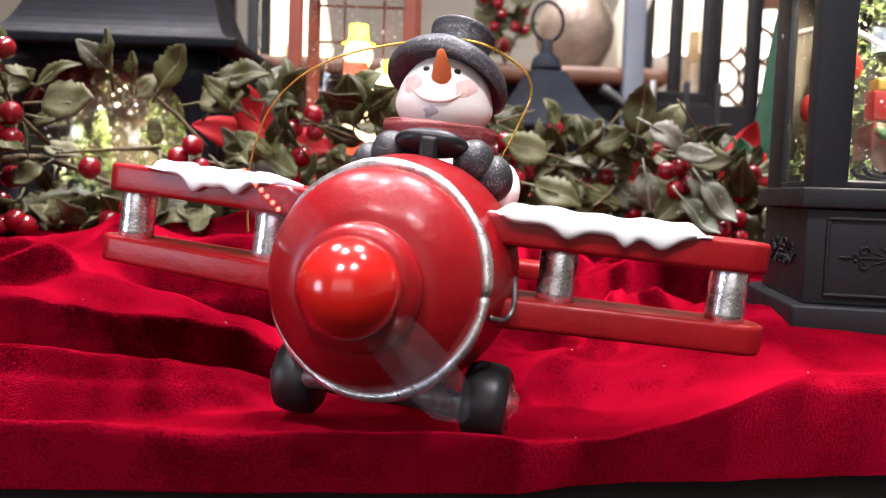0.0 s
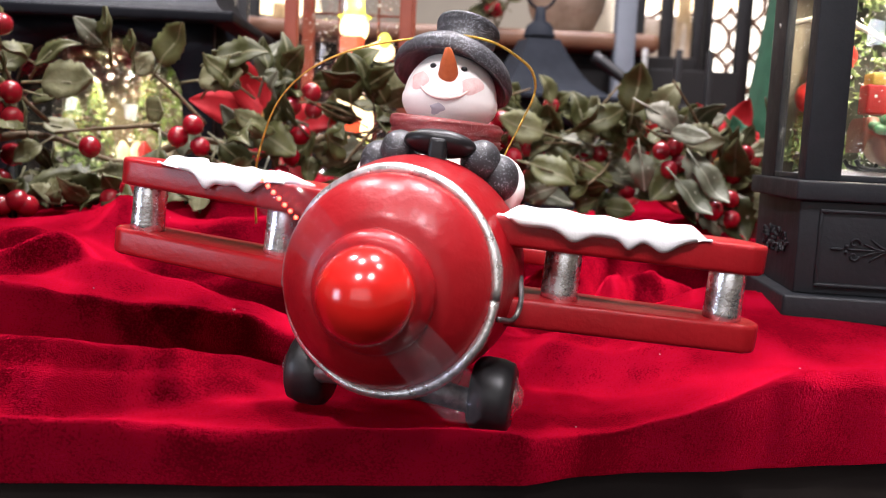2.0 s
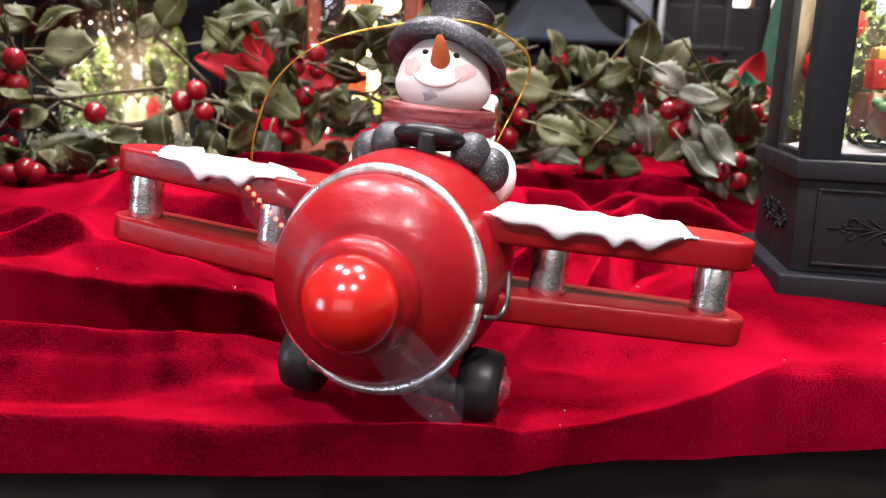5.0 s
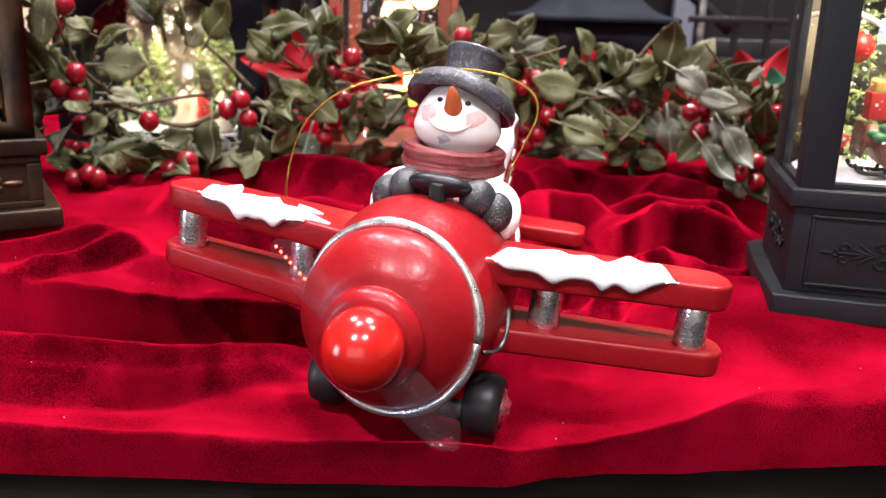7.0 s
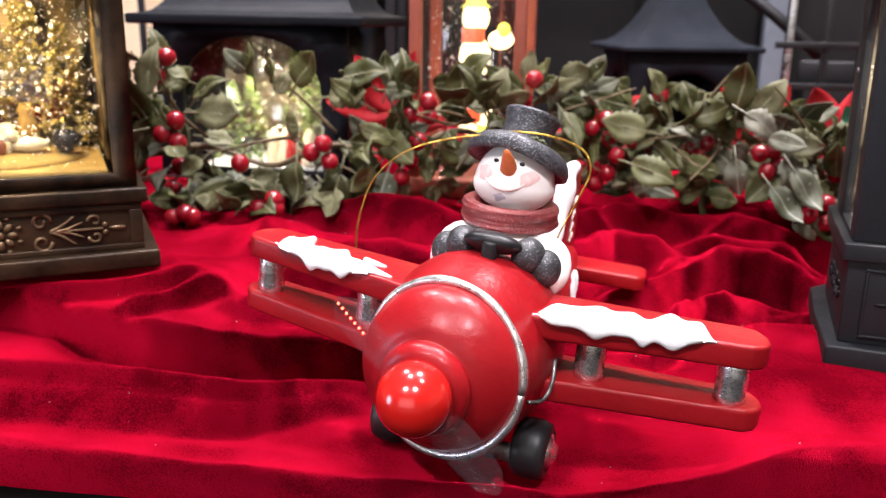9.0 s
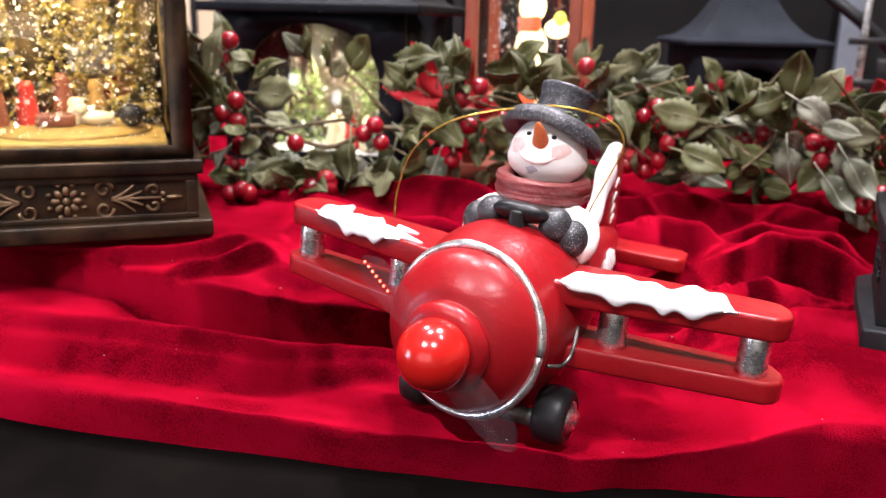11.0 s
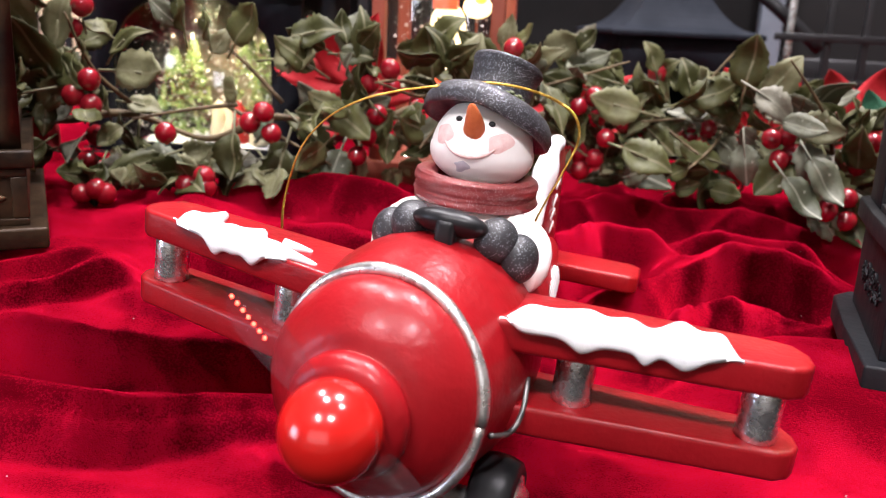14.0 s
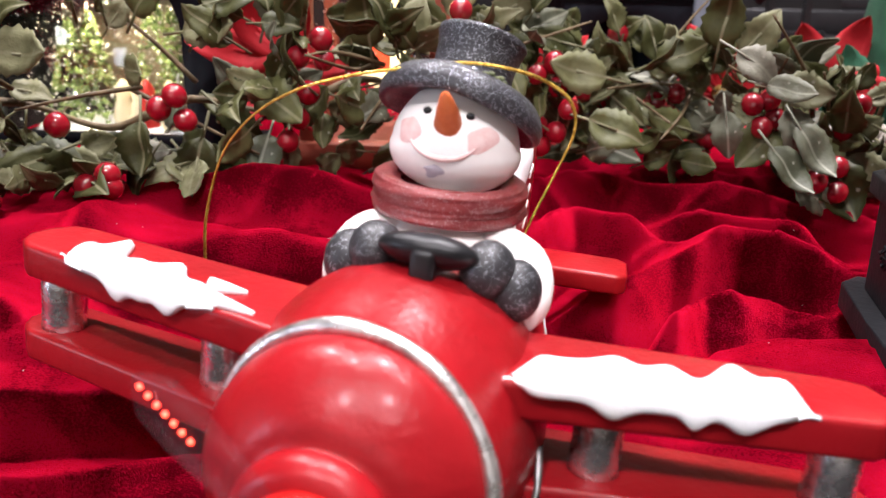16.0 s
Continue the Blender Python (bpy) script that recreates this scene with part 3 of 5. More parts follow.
    # tail
    for s in (-1, 1):
        part("tailplane", mm(prism([(s * x, y) for x, y in ([(3, 128), (34, 131), (36.5, 134), (35.5, 146), (32, 149), (3, 146)][::s])], -9.5, -3.2, 1.2)), RED_PAINT, root)
    fin = [(104, 2), (112, 9), (124, 31), (128, 36), (136, 37), (141, 33), (145, 0), (140, -6), (110, -6)]
    bm = prism([(y, z) for y, z in fin], -2.6, 2.6, 1.2, m=Matrix(((0, 0, 1, 0), (1, 0, 0, 0), (0, 1, 0, 0), (0, 0, 0, 1))))
    part("tail_fin", mm(bm), RED_PAINT, root)
    cap = catmull([(0, 110, 6), (0, 116, 15), (0, 121, 24), (0, 125, 32), (0, 129, 37), (0, 136, 38)], 6)
    part("fin_snow", mm(tube(cap, lambda t: 2.3 + 1.6 * math.sin(3.0 * t + 0.2) + 0.5 * math.sin(t * 15), 12)), SNOW, root, "white snow on the fin")
    # painted scribbles of white lettering that cannot be read: bars on the fuselage side and the fin
    rnd = random.Random(5)
    bm = bmesh.new()
    for k in range(8):
        y = 62 + 5.2 * k
        r = 21.2 - 0.185 * (y - 62)
        for q in range(2):
            a = 0.42 + 0.1 * rnd.random()
            a2 = a - 0.38 - 0.1 * rnd.random()
            yy, dy = y + 2.2 * q, rnd.uniform(-1.5, 2)
            pts = [Vector(((r + 0.35) * math.cos(u), yy + dy * (a - u), (r + 0.35) * math.sin(u) - 2.2)) for u in [a + (a2 - a) * i / 6 for i in range(7)]]
            tube(pts, 0.55, 6, bm=bm)
    part("side_lettering", mm(bm), SNOW, root, "white painted lettering bars")
    bm = bmesh.new()
    for z0, y0 in ((6, 132), (11, 131), (16, 131.5), (22, 132)):
        tube([Vector((2.7, y0, z0)), Vector((2.75, y0 + 3, z0 + 3.6)), Vector((2.7, y0 + 6, z0 + 1))], 0.5, 6, bm=bm)
    part("fin_lettering", mm(bm), SNOW, root, "white painted lettering bars")
    # wheels and axle
    for s in (-1, 1):
        wheel = part("wheel", mm(lathe([(3, s * 20), (7.4, s * 19.8), (8.8, s * 20.8), (9.4, s * 23), (9.3, s * 27), (8.6, s * 29.6), (6.8, s * 30.6), (5.9, s * 30.0), (3, s * 29.6)], 36, axis="x", m=Matrix.Translation((0 if s > 0 else 3.5, 14, -27.2 if s > 0 else -28.4)))), TYRE, root, "glossy black wheel")
        part("hub_cap", mm(lathe([(5.8, s * 29.8), (5.3, s * 30.6), (3.6, s * 31.2), (2.3, s * 32.6), (0.01, s * 32.8)], 24, axis="x", m=Matrix.Translation((0 if s > 0 else 3.5, 14, -27.2 if s > 0 else -28.4)), wobble=0.06)), SILVER, wheel, "worn silver hub cap")
    ax = catmull([(-21, 11, -29), (-14, 6, -26), (0, 4, -25.5), (13, 6, -26.5), (21, 11, -29)], 8)
    part("axle", mm(tube(ax, 3.0, 12)), DARK_SILVER, root, "dark silvery axle")
    part("belly_block", mm(box(-15, 15, 8, 34, -31, -20, 3)), GLOSS_BLACK, root)
    # propeller, at rest
    hub = part("propeller", mm(lathe([(7.5, -23.4), (9.2, -23.2), (9.4, -22.7), (7.5, -22.5)], 32, axis="y")), BLADE, root, "clear plastic propeller")
    for base in (radians(140), radians(320)):
        rows = []
        for k in range(13):
            t = k / 12
            r = 8.5 + 25.5 * t
            w = 3.4 + 2.2 * math.sin(math.pi * min(1, t * 0.75 + 0.15)) - 3.2 * smooth01((t - 0.85) / 0.15)
            ca, sa = math.cos(base), math.sin(base)
            tw = 0.35 * (1 - t)
            row = []
            for q, th in ((-1, -0.35), (1, -0.35), (1, 0.35), (-1, 0.35)):
                row.append((r * ca - q * w * sa, -23 + th + q * w * math.sin(tw), r * sa + q * w * ca))
            rows.append(row)
        bm = bmesh.new()
        grid_into(bm, rows, cap=True)
        blade = part("blade", mm(bm), BLADE, hub)
    for k in range(7):
        r = 22 + 1.75 * k
        a = radians(140)
        part("led", mm(ball((r * math.cos(a), -23.8, r * math.sin(a)), (0.45, 0.35, 0.45), u=10, v=6)), LED, hub, "lit red diode")
    snowman(root)
    cord = catmull([(-54, 46, 2), (-55.5, 46, 14), (-55, 46, 24), (-51.5, 46, 37), (-45, 46, 46), (-36, 46, 52.5), (-25, 46, 57), (-12, 47, 60.5), (-2, 49, 62.6), (8, 53, 62.2), (15, 60, 59.5), (19.5, 62, 56), (21.0, 62, 50), (18.5, 60, 41), (15, 56, 30), (13, 53, 20)], 36)
    bm = bmesh.new()
    for ph in (0, math.pi):
        pts = []
        for i in range(len(cord)):
            a = i * 1.35 + ph
            pts.append(cord[i] + 0.19 * Vector((math.cos(a), math.sin(a), math.sin(a + 1))))
        tube(pts, 0.24, 5, bm=bm)
    part("hanging_cord", mm(bm), GOLD_CORD, root, "thin twisted gold hanging cord")
    return root


def snowman(root):
    bm = ball((-0.8, 45, 15), (17, 16, 18), u=40, v=24)
    head = ball((0, 0, 0), (13.4, 12.6, 12.6), u=48, v=32)
    for v in head.verts:
        k = v.co.z / 12.6
        v.co.z *= 1 if k > 0 else 0.86
        v.co.x *= 1 + 0.18 * max(0.0, -k) ** 0.7 - 0.10 * max(0.0, k)
        v.co += Vector((-2.2, 54.0, 46.2))
    me = bpy.data.meshes.new("tmp")
    head.to_mesh(me)
    head.free()
    bm.from_mesh(me)
    bpy.data.meshes.remove(me)
    for s in (-1, 1):
        arm = catmull([(s * 10, 47, 26), (s * 16 + 0.6, 42, 25), (s * 17.4 + 1.2, 35, 22), (s * 16 + 1.6, 30, 21)], 6)
        tube(arm, lambda t: 6.4 - 1.0 * t, 16, bm=bm)
    body = part("snowman", mm(bm), SKIN_WHITE, root, "pearl white snowman pilot with a smiling face")
    # hat
    hat_m = Matrix.Translation((-2.2, 59.0, 55.6)) @ Matrix.Rotation(radians(-23), 4, "X") @ Matrix.Rotation(radians(6), 4, "Y")
    prof = [(8.6, -4), (12.6, -2.8), (15.0, -3.8), (16.4, -5.2), (17.5, -4.4), (17.6, -1.8), (16.0, 0.6), (13.4, 1.5), (10.8, 1.4), (9.1, 2.0), (8.6, 4.0), (8.7, 7), (9.2, 9.8), (9.6, 11.2), (9.2, 12.2), (7.4, 12.5), (0.01, 12.6)]
    line = catmull([(r, y, 0) for r, y in prof], 4)
    hb = lathe([(p.x, p.y) for p in line], 64, wobble=0.008)
    for v in hb.verts:
        out = max(0.0, math.hypot(v.co.x, v.co.y) - 9.5)
        v.co.z -= 0.055 * out * abs(v.co.x) / 4 - 0.030 * out * max(0.0, -v.co.y) / 4
    bmesh.ops.transform(hb, matrix=hat_m, verts=hb.verts)
    part("hat", mm(hb), HAT_BLACK, body, "black top hat covered in silver glitter")
    sprig = bmesh.new()
    for k in range(5):
        a = -1.05 + 0.14 * k
        ball(hat_m @ Vector((9.0 * math.cos(a), 9.0 * math.sin(a), 2.6 + 0.5 * (k % 2))), (0.9, 0.7, 0.6), bm=sprig, u=8, v=6)
    part("hat_sprig", mm(sprig), mottled("faded_green_paint", (0.05, 0.07, 0.03), (0.22, 0.24, 0.12), rough=0.6, scale=500), body, "small faded green sprig on the hat band")
    # scarf
    prof = [(13.5, 32.6), (15.8, 31.2), (17.2, 32.2), (16.7, 33.8), (16.5, 35.2), (17.0, 37.6), (16.4, 39.2), (15.0, 39.8), (13.2, 39.6), (11, 38.0)]
    line = catmull([(r, y, 0) for r, y in prof], 3)
    part("scarf", mm(lathe([(p.x, p.y) for p in line], 48, m=Matrix.Translation((-1.9, 52.0, 5.0)) @ Matrix.Diagonal((0.96, 0.96, 0.86, 1)), wobble=0.022)), SCARF_RED, body, "wine red glitter scarf")
    # carrot nose, eyes, cheeks, mouth
    nm = Matrix.Translation((-1.6, 43.5, 51.5)) @ Matrix.Rotation(radians(38), 4, "X")
    part("carrot_nose", mm(lathe([(2.9, -1), (2.7, 1), (2.1, 3.6), (1.5, 6), (1.0, 7.6), (0.01, 8.4)], 16, m=nm, wobble=0.05)), CARROT, body, "orange carrot nose")
    def on_face(x, z, lift):
        """A point on the front of the head, in millimetres from its middle."""
        k = z / (12.6 if z > 0 else 10.8)
        wide = 13.4 * (1 + 0.18 * max(0.0, -k) ** 0.7 - 0.10 * max(0.0, k))
        q = math.sqrt(max(0.0, 1 - (x / wide) ** 2 - k * k))
        return Vector((-2.2 + x, 54.0 - 12.6 * q - lift, 46.2 + z))

    def painted(cx, cz, rx, rz, lift, ragged=0.0):
        """A thin dab of paint on the face."""
        bm = bmesh.new()
        rows = []
        for k in range(7):
            t = k / 6
            rows.append([on_face(cx + rx * t * math.cos(a) * (1 + ragged * math.sin(3 * a + 1)), cz + rz * t * math.sin(a) * (1 + ragged * math.sin(2 * a)), lift * (1 - t ** 4)) for a in [2 * math.pi * i / 28 for i in range(28)]])
        grid_into(bm, rows)
        return mm(bm)

    for s in (-1, 1):
        part("eye", mm(ball(on_face(0.3 + 4.3 * s, 7.0, 0.1), (0.95, 0.7, 0.75), u=12, v=8)), GLOSS_BLACK, body)
        part("cheek", painted(7.4 * s, 2.6, 2.7, 2.5, 0.16, 0.16), BLUSH, body, "pink painted cheek")
        arm = bmesh.new()
        ball((s * 10.6 + 2.2, 26.5, 29.2), (5.2, 5.8, 5.6), bm=arm, m=Matrix.Rotation(radians(18 * s), 4, "Y"))
        ball((s * 16.2 + 1.8, 28.8, 25.4), (5.0, 5.6, 6.0), bm=arm)
        part("mitten", mm(arm), MITTEN_BLACK, body, "black glitter mitten")
    smile = [on_face(7.0 * math.sin(a), -1.6 + 4.2 * (1 - math.cos(a)), 0.0) for a in [-1.2 + 2.4 * k / 20 for k in range(21)]]
    part("mouth", mm(tube(smile, lambda t: 0.25 + 0.38 * math.sin(math.pi * t), 8)), BLUSH, body, "faint pink smile")
    part("worn_patch", painted(-1.4, -4.6, 2.0, 1.5, 0.15, 0.3), GREY_PATCH, body, "small grey worn patch")
    # steering wheel
    wheel = part("steering_wheel", mm(ball((2.6, 22.0, 32.4), (9.4, 5.2, 3.2), u=28, v=14, m=Matrix.Rotation(radians(-25), 4, "X"))), GLOSS_BLACK, root, "glossy black steering wheel")
    part("steering_column", mm(box(0.6, 5.2, 16.6, 21, 26.0, 34, 1.2)), GLOSS_BLACK, wheel)


airplane()


# ---- lanterns ----
def flecks(count, centre, size, seed, small=0.0005, big=0.0014, clear=None):
    """Glitter flakes that hang in the water."""
    rnd = random.Random(seed)
    bm = bmesh.new()
    for _ in range(count):
        p = Vector([c + rnd.uniform(-0.5, 0.5) * d for c, d in zip(centre, size)])
        if clear and not clear(p):
            continue
        r = rnd.uniform(small, big) if rnd.random() > 0.85 else small * rnd.uniform(0.6, 1.3)
        a = Vector([rnd.gauss(0, 1) for _ in range(3)]).normalized()
        b = a.orthogonal().normalized()
        c = a.cross(b)
        bm.faces.new([bm.verts.new(p + r * q) for q in (b, c, -b, -c)])
    return bm


def tuft(bm, p, r, rnd):
    """A few crossed needles of a toy tree."""
    for _ in range(3):
        a = Vector([rnd.gauss(0, 1) for _ in range(3)]).normalized()
        b = a.orthogonal().normalized() * 0.45
        bm.faces.new([bm.verts.new(Vector(p) + r * q) for q in (a, b, -a, -b)])


def inner_lamp(place, power, colour, aim):
    """The small lamp in a lantern's lid, which shines down on the scene."""
    data = bpy.data.lights.new("lantern_lamp", "SPOT")
    data.energy, data.color, data.shadow_soft_size = power, colour, 0.008
    data.spot_size, data.spot_blend = radians(120), 0.5
    ob = new("lantern_lamp", data)
    ob.matrix_world = look(place, aim)
    return ob


FLECK = mottled("silver_glitter_flakes", (0.85, 0.83, 0.75), (0.95, 0.94, 0.90), rough=0.3, scale=400, metal=0.0, relief=0)
GOLD_GROUND = mottled("gold_hay", (0.24, 0.14, 0.03), (0.48, 0.33, 0.09), rough=0.6, scale=150, fine=900, relief=0.6, depth=0.001)
HAY_TREE = mottled("golden_foliage", (0.16, 0.12, 0.03), (0.60, 0.48, 0.14), rough=0.7, scale=200, fine=800, relief=0.8, depth=0.0015)
FROST_GREEN = mottled("frosted_green_foliage", (0.06, 0.14, 0.04), (0.45, 0.55, 0.22), rough=0.7, scale=260, fine=900, relief=0.8, depth=0.0012)
CREAM = mottled("cream_paint", (0.70, 0.60, 0.38), (0.82, 0.75, 0.55), rough=0.5, scale=200)
YELLOW = mottled("yellow_paint", (0.70, 0.42, 0.06), (0.82, 0.58, 0.14), rough=0.5, scale=250, fine=900, relief=0.5)
TOY_RED = mottled("toy_red_paint", (0.42, 0.02, 0.015), (0.58, 0.04, 0.03), rough=0.4, scale=200)
TOY_GREEN = mottled("toy_green_paint", (0.02, 0.10, 0.04), (0.06, 0.22, 0.09), rough=0.5, scale=200)
TOY_BLUE = mottled("toy_blue_paint", (0.04, 0.07, 0.16), (0.08, 0.12, 0.24), rough=0.5, scale=200)
SLEIGH = mottled("brown_sleigh_paint", (0.16, 0.05, 0.03), (0.26, 0.09, 0.05), rough=0.5, scale=150)
BARK_WHITE = mottled("white_branch_paint", (0.60, 0.56, 0.48), (0.75, 0.72, 0.64), rough=0.6, scale=150)
SMOKY = mottled("pale_backing", (0.16, 0.14, 0.11), (0.42, 0.36, 0.27), rough=0.6, scale=40, fine=300)
DIM_GREEN = mottled("grey_green_backing", (0.05, 0.055, 0.04), (0.20, 0.20, 0.14), rough=0.6, scale=60, fine=400)
# bright and dark mottling puts the lantern's inner glow and depth into the colour
BROWN_BACK = mottled("mottled_glow_backing", (0.035, 0.025, 0.014), (0.36, 0.25, 0.11), rough=0.6, scale=70, fine=300, spread=0.14)


def scroll(bm, cx, cz, r, turns, start, sense, y, thick):
    """A raised spiral of a relief ornament on the plane y."""
    pts = []
    n = int(14 * turns)
    for k in range(n + 1):
        t = k / n
        a = start + sense * turns * 2 * math.pi * t
        rr = r * (1 - 0.72 * t)
        pts.append(Vector((cx + rr * math.cos(a), y, cz + rr * math.sin(a))))
    tube(pts, lambda t: thick * (1 - 0.35 * t), 6, bm=bm)


def relief(width, zc, y, size, material, parent, mirror=True):
    """A flower in the middle with scrolls and buds to both sides."""
    bm = bmesh.new()
    for k in range(8):
        a = k * math.pi / 4
        ball((size * 0.55 * math.cos(a), y, zc + size * 0.55 * math.sin(a)), (size * 0.26, size * 0.12, size * 0.16), bm=bm, u=10, v=6, m=Matrix.Rotation(-a, 4, "Y"))
        ball((size * 0.95 * math.cos(a + 0.39), y, zc + size * 0.95 * math.sin(a + 0.39)), (size * 0.14, size * 0.1, size * 0.1), bm=bm, u=8, v=6)
    ball((0, y, zc), (size * 0.2, size * 0.15, size * 0.2), bm=bm, u=10, v=6)
    for sx in (-1, 1):
        for sz in (-1, 1):
            x = sx * size * 1.9
            scroll(bm, x, zc + sz * size * 0.55, size * 0.5, 1.1, 0 if sx > 0 else math.pi, sx * sz, y, size * 0.11)
            scroll(bm, sx * size * 4.5, zc + sz * size * 0.42, size * 0.36, 0.9, math.pi if sx > 0 else 0, -sx * sz, y, size * 0.09)
            pts = catmull([(sx * size * 2.3, y, zc), (sx * size * 2.9, y, zc + sz * size * 0.3), (sx * size * 3.5, y, zc + sz * size * 0.75)], 5)
            tube(pts, lambda t: size * 0.1 * (1 - 0.5 * t), 6, bm=bm)
            pts = catmull([(sx * size * 2.6, y, zc), (sx * size * 3.2, y, zc + sz * size * 0.12), (sx * size * 3.9, y, zc + sz * size * 0.4)], 5)
            tube(pts, lambda t: size * 0.1 * (1 - 0.5 * t), 6, bm=bm)
        pts = catmull([(sx * size * 2.3, y, zc), (sx * size * 3.6, y, zc), (sx * size * 4.9, y, zc)], 5)
        tube(pts, size * 0.07, 6, bm=bm)
        ball((sx * size * 5.6, y, zc), (size * 0.45, size * 0.1, size * 0.12), bm=bm, u=10, v=6)
        ball((sx * size * 5.0, y, zc + size * 0.2), (size * 0.14, size * 0.1, size * 0.14), bm=bm, u=8, v=6)
        ball((sx * size * 5.0, y, zc - size * 0.2), (size * 0.14, size * 0.1, size * 0.14), bm=bm, u=8, v=6)
    part("relief_ornament", bm, material, parent, "raised scroll and flower relief")


def arch_frame(w, z0, z1, spring, border, y0, y1, x_out=None):
    """A front wall of outer width x_out, from z0 to z1, with an opening of width w that ends in an arch."""
    bm = bmesh.new()
    half, out = w / 2, (x_out or w + 2 * border) / 2
    inner = [(-half, z0 + border), (-half, spring)]
    top = z1 - border
    for k in range(1, 16):
        a = math.pi - math.pi * k / 16
        inner.append((half * math.cos(a), spring + (top - spring) * math.sin(a)))
    inner += [(half, spring), (half, z0 + border)]
    n = len(inner)
    outer = []
    for k, (x, z) in enumerate(inner):
        if k == 0:
            outer.append((-out, z0))
        elif k == n - 1:
            outer.append((out, z0))
        elif k == 1:
            outer.append((-out, spring))
        elif k == n - 2:
            outer.append((out, spring))
        else:
            t = (k - 1) / (n - 3)
            if t < 0.25:
                outer.append((-out, spring + (z1 - spring) * t / 0.25))
            elif t > 0.75:
                outer.append((out, spring + (z1 - spring) * (1 - t) / 0.25))
            else:
                outer.append((-out + 2 * out * (t - 0.25) / 0.5, z1))
    rows = [[(x, y0, z) for x, z in outer], [(x, y0, z) for x, z in inner], [(x, y1, z) for x, z in inner], [(x, y1, z) for x, z in outer]]
    vs = grid_into(bm, rows, wrap=True)
    for i in range(n):
        j = (i + 1) % n
        bm.faces.new((vs[3][i], vs[3][j], vs[0][j], vs[0][i]))
    return bm


def bronze_lantern():
    """Antique bronze water lantern with a crib scene; its front faces the aeroplane."""
    ang = math.atan2(0.041, 0.059)
    m = Matrix.Translation((-0.147, 0.279, 0.0335)) @ Matrix.Rotation(ang, 4, "Z") @ Matrix.Translation((-0.058, 0.058, 0))
    root = thing("water_lantern", m, "antique bronze water lantern with glitter and a crib scene", "lantern")
    b = LANTERN_BRONZE
    part("foot", box(-0.058, 0.058, -0.058, 0.058, 0, 0.0075, 0.0012), b, root)
    part("plinth", box(-0.0525, 0.0525, -0.0525, 0.0525, 0.0075, 0.0268, 0.0008), b, root)
    for dims in ((-0.0525, 0.0525, 0.0075, 0.0100), (-0.0525, 0.0525, 0.0240, 0.0268), (-0.0525, -0.0475, 0.0100, 0.0240), (0.0475, 0.0525, 0.0100, 0.0240)):
        part("panel_border", box(dims[0], dims[1], -0.0538, -0.0523, dims[2], dims[3], 0.0005), b, root)
    relief(0.08, 0.0170, -0.0530, 0.0076, BRONZE_RUBBED, root)
    part("ledge", box(-0.0550, 0.0550, -0.0550, 0.0550, 0.0268, 0.0330, 0.001), b, root)
    part("front_frame", arch_frame(0.086, 0.0330, 0.128, 0.108, 0.0055, -0.0515, -0.0455, 0.103), b, root)
    for x0, x1, y0, y1 in ((-0.0515, -0.0445, 0.0445, 0.0515), (0.0445, 0.0515, 0.0445, 0.0515)):
        part("corner_post", box(x0, x1, y0, y1, 0.0330, 0.128, 0.0008), b, root)
    part("side_rail", box(0.0455, 0.0512, -0.0455, 0.0445, 0.0330, 0.0390, 0.0006), b, root)
    part("side_rail", box(-0.0512, -0.0455, -0.0455, 0.0445, 0.0330, 0.0390, 0.0006), b, root)
    part("side_rail", box(0.0455, 0.0512, -0.0455, -0.0375, 0.0390, 0.128, 0.0006), b, root)
    part("top_plate", box(-0.056, 0.056, -0.056, 0.056, 0.128, 0.134, 0.001), b, root)
    part("roof", mm(lathe([(78, 134), (66, 146), (44, 156), (22, 172), (10, 176), (0.01, 177)], 4, m=Matrix.Rotation(radians(45), 4, "Z"))), b, root, smooth=False)
    for dims in ((-0.041, 0.041, -0.0485, -0.0477), ):
        part("pane", box(*dims, 0.0385, 0.124), GLASS, root).visible_shadow = False
    # backing panels added behind the scene, their shimmer painted in
    part("back_wall", box(-0.041, 0.041, 0.041, 0.043, 0.037, 0.128), BROWN_BACK, root, "added backing panel with gold shimmer painted in")
    part("side_wall", box(-0.043, -0.0415, -0.042, 0.042, 0.043, 0.128), BROWN_BACK, root)
    part("side_wall", box(0.0415, 0.043, -0.042, 0.042, 0.043, 0.128), BROWN_BACK, root)
    part("ground", ball((0.0, -0.004, 0.0405), (0.036, 0.036, 0.0045), bm=box(-0.0412, 0.0412, -0.0470, 0.0408, 0.0345, 0.0402, 0.001), u=30, v=10), GOLD_GROUND, root, "gold hay ground")
    # stable arch, trees, plain figures
    rnd = random.Random(3)
    for k, (x, y, h) in enumerate(((0.028, 0.012, 0.05), (0.014, 0.025, 0.075), (-0.03, 0.02, 0.06), (-0.004, 0.03, 0.085))):
        bm = bmesh.new()
        for i in range(260):
            t = rnd.random()
            a = rnd.uniform(0, 6.28)
            r = 0.013 * (1 - t) * rnd.random() ** 0.4 + 0.002
            tuft(bm, (x + r * math.cos(a), y + r * math.sin(a), 0.045 + h * t), 0.0026, rnd)
        part("tree", bm, HAY_TREE, root, "golden frosted tree")
